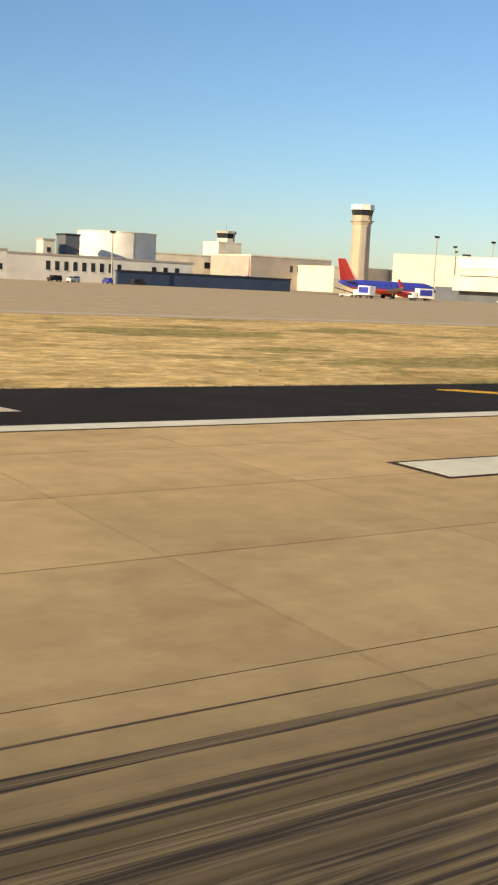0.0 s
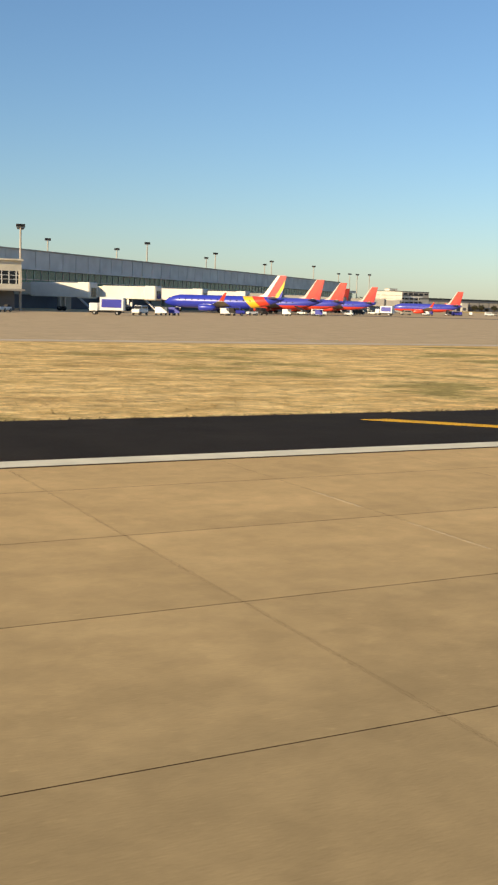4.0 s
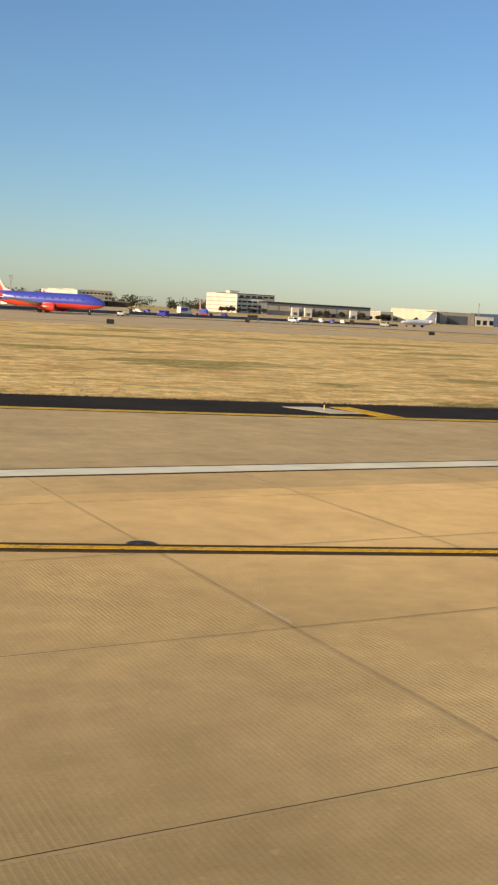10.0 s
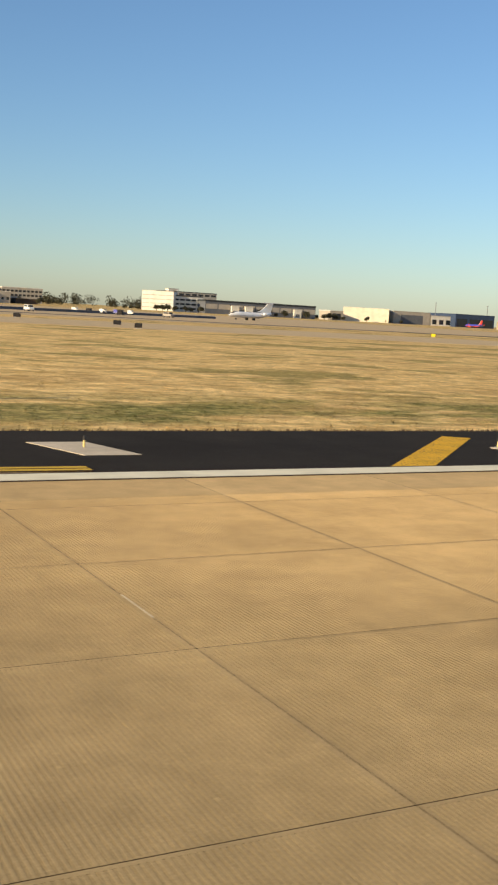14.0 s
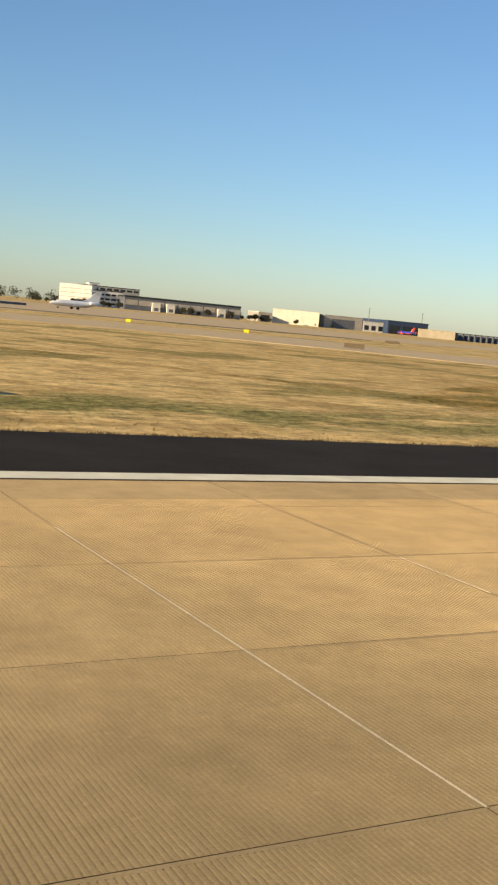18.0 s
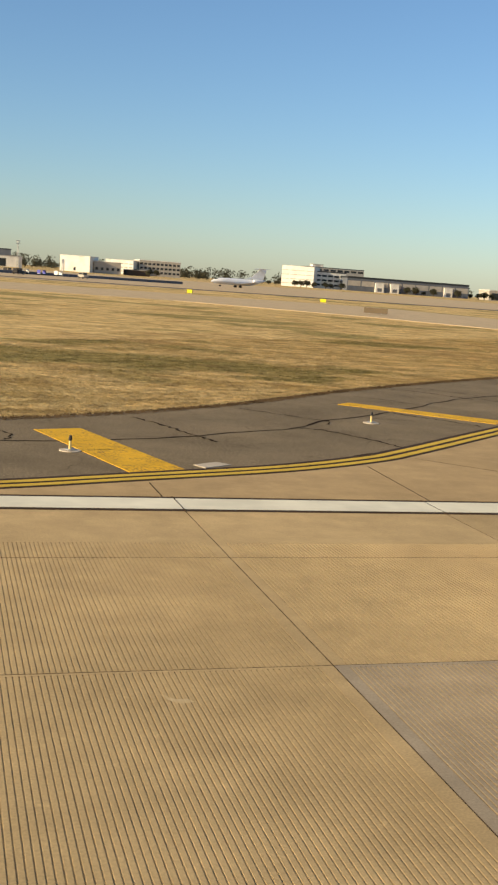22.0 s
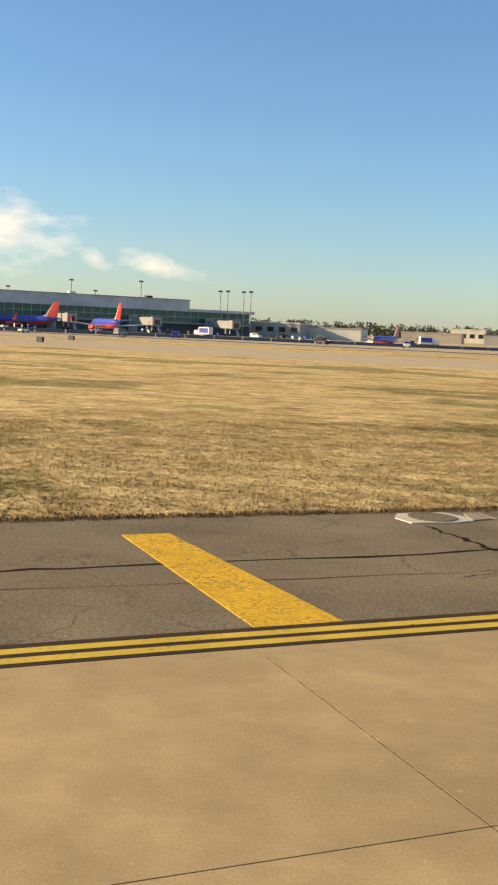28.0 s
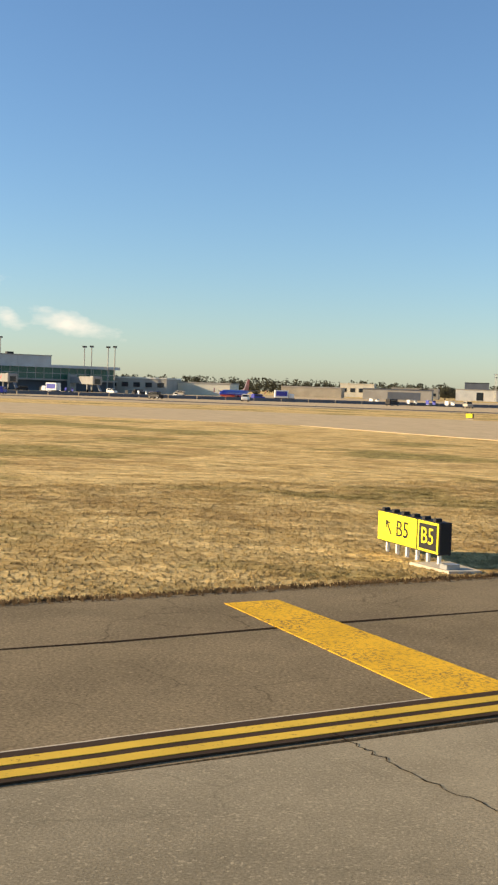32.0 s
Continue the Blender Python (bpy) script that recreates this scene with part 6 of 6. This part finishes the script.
def dry_weed(x, y, height, seed):
    rnd = random.Random(seed)
    bm = bmesh.new()
    for k in range(16):
        a, reach, h = rnd.uniform(0, 6.28), rnd.uniform(0.2, 0.9) * height * 0.7, height * rnd.uniform(0.5, 1.0)
        ca, sa, w = math.cos(a), math.sin(a), 0.006
        foot = (rnd.uniform(-0.02, 0.02), rnd.uniform(-0.02, 0.02))
        ring = [(foot[0] - sa * w, foot[1] + ca * w, -0.01), (foot[0] + sa * w, foot[1] - ca * w, -0.01), (foot[0] + ca * reach * 0.5 + sa * w, foot[1] + sa * reach * 0.5 - ca * w, h * 0.7), (foot[0] + ca * reach * 0.5 - sa * w, foot[1] + sa * reach * 0.5 + ca * w, h * 0.7)]
        vs = [bm.verts.new(p) for p in ring]
        bm.faces.new(vs)
        bm.faces.new((vs[3], vs[2], bm.verts.new((foot[0] + ca * reach, foot[1] + sa * reach, h))))
    root = thing("dry_weed", x, y, 0, 0, "bleached dry weed growing from a pavement crack", "weed", "weeds in the cracks")
    part("blades", bm, WEED, root)


for i, (x, y, h) in enumerate(((821.4, 34.16, 0.10), (821.72, 34.42, 0.08), (822.02, 34.69, 0.11), (822.65, 35.27, 0.16), (823.84, 36.18, 0.14), (822.33, 35.0, 0.06))):
    dry_weed(x, y, h, 40 + i)
for x, y, s_ in ((457.1, 9.4, 1.0), (458.0, 8.3, 0.75)):
    bm = bmesh.new()
    rnd = random.Random(int(x))
    clumps(bm, rnd, 0, 0, 0.12, 1.1 * s_, 0.16, 260, 0.09)
    root = thing("dry_bush", x, y, 0, 0, "low dry brown brush growing on the island", "shrub")
    part("twigs", bm, BRUSH, root)


# ---- concrete slabs ----
def plate(w, h, top=0.02, deep=0.06, chamfer=0.012):
    """A slab w by h from the corner 0, 0 towards +x and -y."""
    bm = bmesh.new()
    lo = [(0, 0), (w, 0), (w, -h), (0, -h)]
    hi = [(chamfer, -chamfer), (w - chamfer, -chamfer), (w - chamfer, -h + chamfer), (chamfer, -h + chamfer)]
    a = [bm.verts.new((x, y, top - deep)) for x, y in lo]
    b = [bm.verts.new((x, y, top - chamfer)) for x, y in lo]
    c = [bm.verts.new((x, y, top)) for x, y in hi]
    for u, v in ((a, b), (b, c)):
        for k in range(4):
            bm.faces.new((u[k], u[(k + 1) % 4], v[(k + 1) % 4], v[k]))
    bm.faces.new(c)
    bmesh.ops.recalc_face_normals(bm, faces=bm.faces)
    return bm


def grooved(w, h, plain, margin=0.05, top=0.02, deep=0.06, pitch=0.055, cut=0.014):
    """A slab with saw-cut grooves across, from the far edge for the given plain depth smooth."""
    bm = bmesh.new()
    prof = [(0.0, top)]
    x = margin
    while x < w - margin:
        prof += [(x, top), (x + 0.003, top - 0.006), (x + cut - 0.003, top - 0.006), (x + cut, top)]
        x += pitch
    prof.append((w, top))
    y0, y1 = -plain, -h
    a = [bm.verts.new((px, y0, pz)) for px, pz in prof]
    b = [bm.verts.new((px, y1, pz)) for px, pz in prof]
    for i in range(len(prof) - 1):
        f = bm.faces.new((a[i], b[i], b[i + 1], a[i + 1]))
        f.material_index = 1 if i % 4 else 0
    if plain > 0:
        q = [bm.verts.new(p) for p in ((0, 0, top), (0, y0, top), (w, y0, top), (w, 0, top))]
        bm.faces.new(q)
    for p0, p1 in (((0, 0), (0, -h)), ((0, -h), (w, -h)), ((w, -h), (w, 0)), ((w, 0), (0, 0))):
        f = bm.faces.new([bm.verts.new(p) for p in ((*p0, top), (*p0, top - deep), (*p1, top - deep), (*p1, top))])
        f.material_index = 2
    return bm


def mesh_of(bm, name, material):
    bmesh.ops.scale(bm, vec=(K, K, K), verts=bm.verts)
    me = bpy.data.meshes.new(name)
    bm.to_mesh(me)
    bm.free()
    me.materials.append(material)
    return me


GAP = 0.012
row_mesh = []
for i in range(5):
    h = ROWS[i] - ROWS[i + 1] - GAP
    for margin in (0.05, 0.14):
        me = mesh_of(grooved(4.5 - GAP, h, 2.95 if i == 0 else 0.0 if i == 1 else 0.05, margin), "slab", RUNWAY)
        me.materials.append(GROOVE_FACE)
        me.materials.append(SEAL)
        row_mesh.append(me)
patched = row_mesh[5].copy()
patched.materials[0] = PATCHED
field_v, field_f = [], []
for a, b in zip(JOINTS, JOINTS[1:]):
    for i in range(6):
        if 540 < a < 803 and i < 5:
            ob = new("slab", patched if i == 2 and 787 < a < 790 else row_mesh[2 * i + (a > 770)])
            ob.parent = BASE
            ob.location = ((a + GAP / 2) * K, (ROWS[i] - GAP / 2) * K, 0)
            ob.scale = ((b - a - GAP) / (4.5 - GAP), 1, 1)
        else:
            x0, x1, y0, y1 = a + 0.003, b - 0.003, ROWS[i + 1] + 0.007, ROWS[i] - 0.007
            n0, c = len(field_v), 0.002
            for z_, e in ((-0.03, 0), (0.018, 0), (0.02, c)):
                field_v += [(x0 + e, y0 + e, z_), (x1 - e, y0 + e, z_), (x1 - e, y1 - e, z_), (x0 + e, y1 - e, z_)]
            for r in (0, 4):
                field_f += [(n0 + r + k, n0 + r + (k + 1) % 4, n0 + r + 4 + (k + 1) % 4, n0 + r + 4 + k) for k in range(4)]
            field_f.append((n0 + 8, n0 + 9, n0 + 10, n0 + 11))
saw_v, saw_f = [], []
for a, b in zip(JOINTS, JOINTS[1:]):
    if not 455 < a <= 540:
        continue
    for i in range(1, 5):
        y0, y1 = ROWS[i] - 0.03, ROWS[i + 1] + 0.03
        for k in range(int((b - a - 0.25) / 0.055)):
            x = a + 0.12 + k * 0.055
            n0 = len(saw_v)
            saw_v += [(x, y0, 0.0204), (x, y1, 0.0204), (x + 0.013, y1, 0.0204), (x + 0.013, y0, 0.0204)]
            saw_f.append((n0, n0 + 1, n0 + 2, n0 + 3))
me = bpy.data.meshes.new("saw_cuts")
me.from_pydata([tuple(c * K for c in v) for v in saw_v], [], saw_f)
me.materials.append(CUT)
ob = new("saw_cuts", me)
ob.parent = BASE
tagged(ob, kind="stuff")
me = bpy.data.meshes.new("slab_field")
me.from_pydata([tuple(c * K for c in v) for v in field_v], [], field_f)
me.materials.append(RUNWAY_FAR)
me.materials.append(SEAL)
for k, p_ in enumerate(me.polygons):
    p_.material_index = 1 if k % 9 < 8 else 0
ob = new("slab_field", me)
ob.parent = BASE
tagged(ob, kind="stuff")

TAXIWAY = thing("taxiway", 0, 0, 0, 0, "tan concrete taxiway of jointed slabs", "taxiway", "", "structure")
part("bedding", poly([vw(638.1, -483.9), vw(660.23, -483.7), vw(660.23, -500.5), vw(645.78, -500.5), vw(645.78, -496.36), vw(641.95, -496.36), vw(641.95, -492.13), vw(638.1, -492.13), vw(638.1, -487.9)], 0.0206, 0.1), SEAL, TAXIWAY)
ACROSS = [629.1, 638.1, 641.95, 645.78, 649.47, 653.1, 656.62, 660.3]
ang = math.atan2(V.y, V.x)
for j in range(4):
    for i, (v0, v1) in enumerate(zip(ACROSS, ACROSS[1:])):
        w0 = -483.67 - 4.23 * j
        if i < max(j, 1):
            continue
        ob = new("slab", mesh_of(plate(v1 - v0 - GAP, 4.23 - GAP, 0.0225, 0.06, 0.001), "slab", TAXI))
        p = vw(v0 + GAP / 2, w0 - GAP / 2)
        ob.parent = TAXIWAY
        ob.location, ob.rotation_euler = (p[0] * K, p[1] * K, 0), (0, 0, ang)
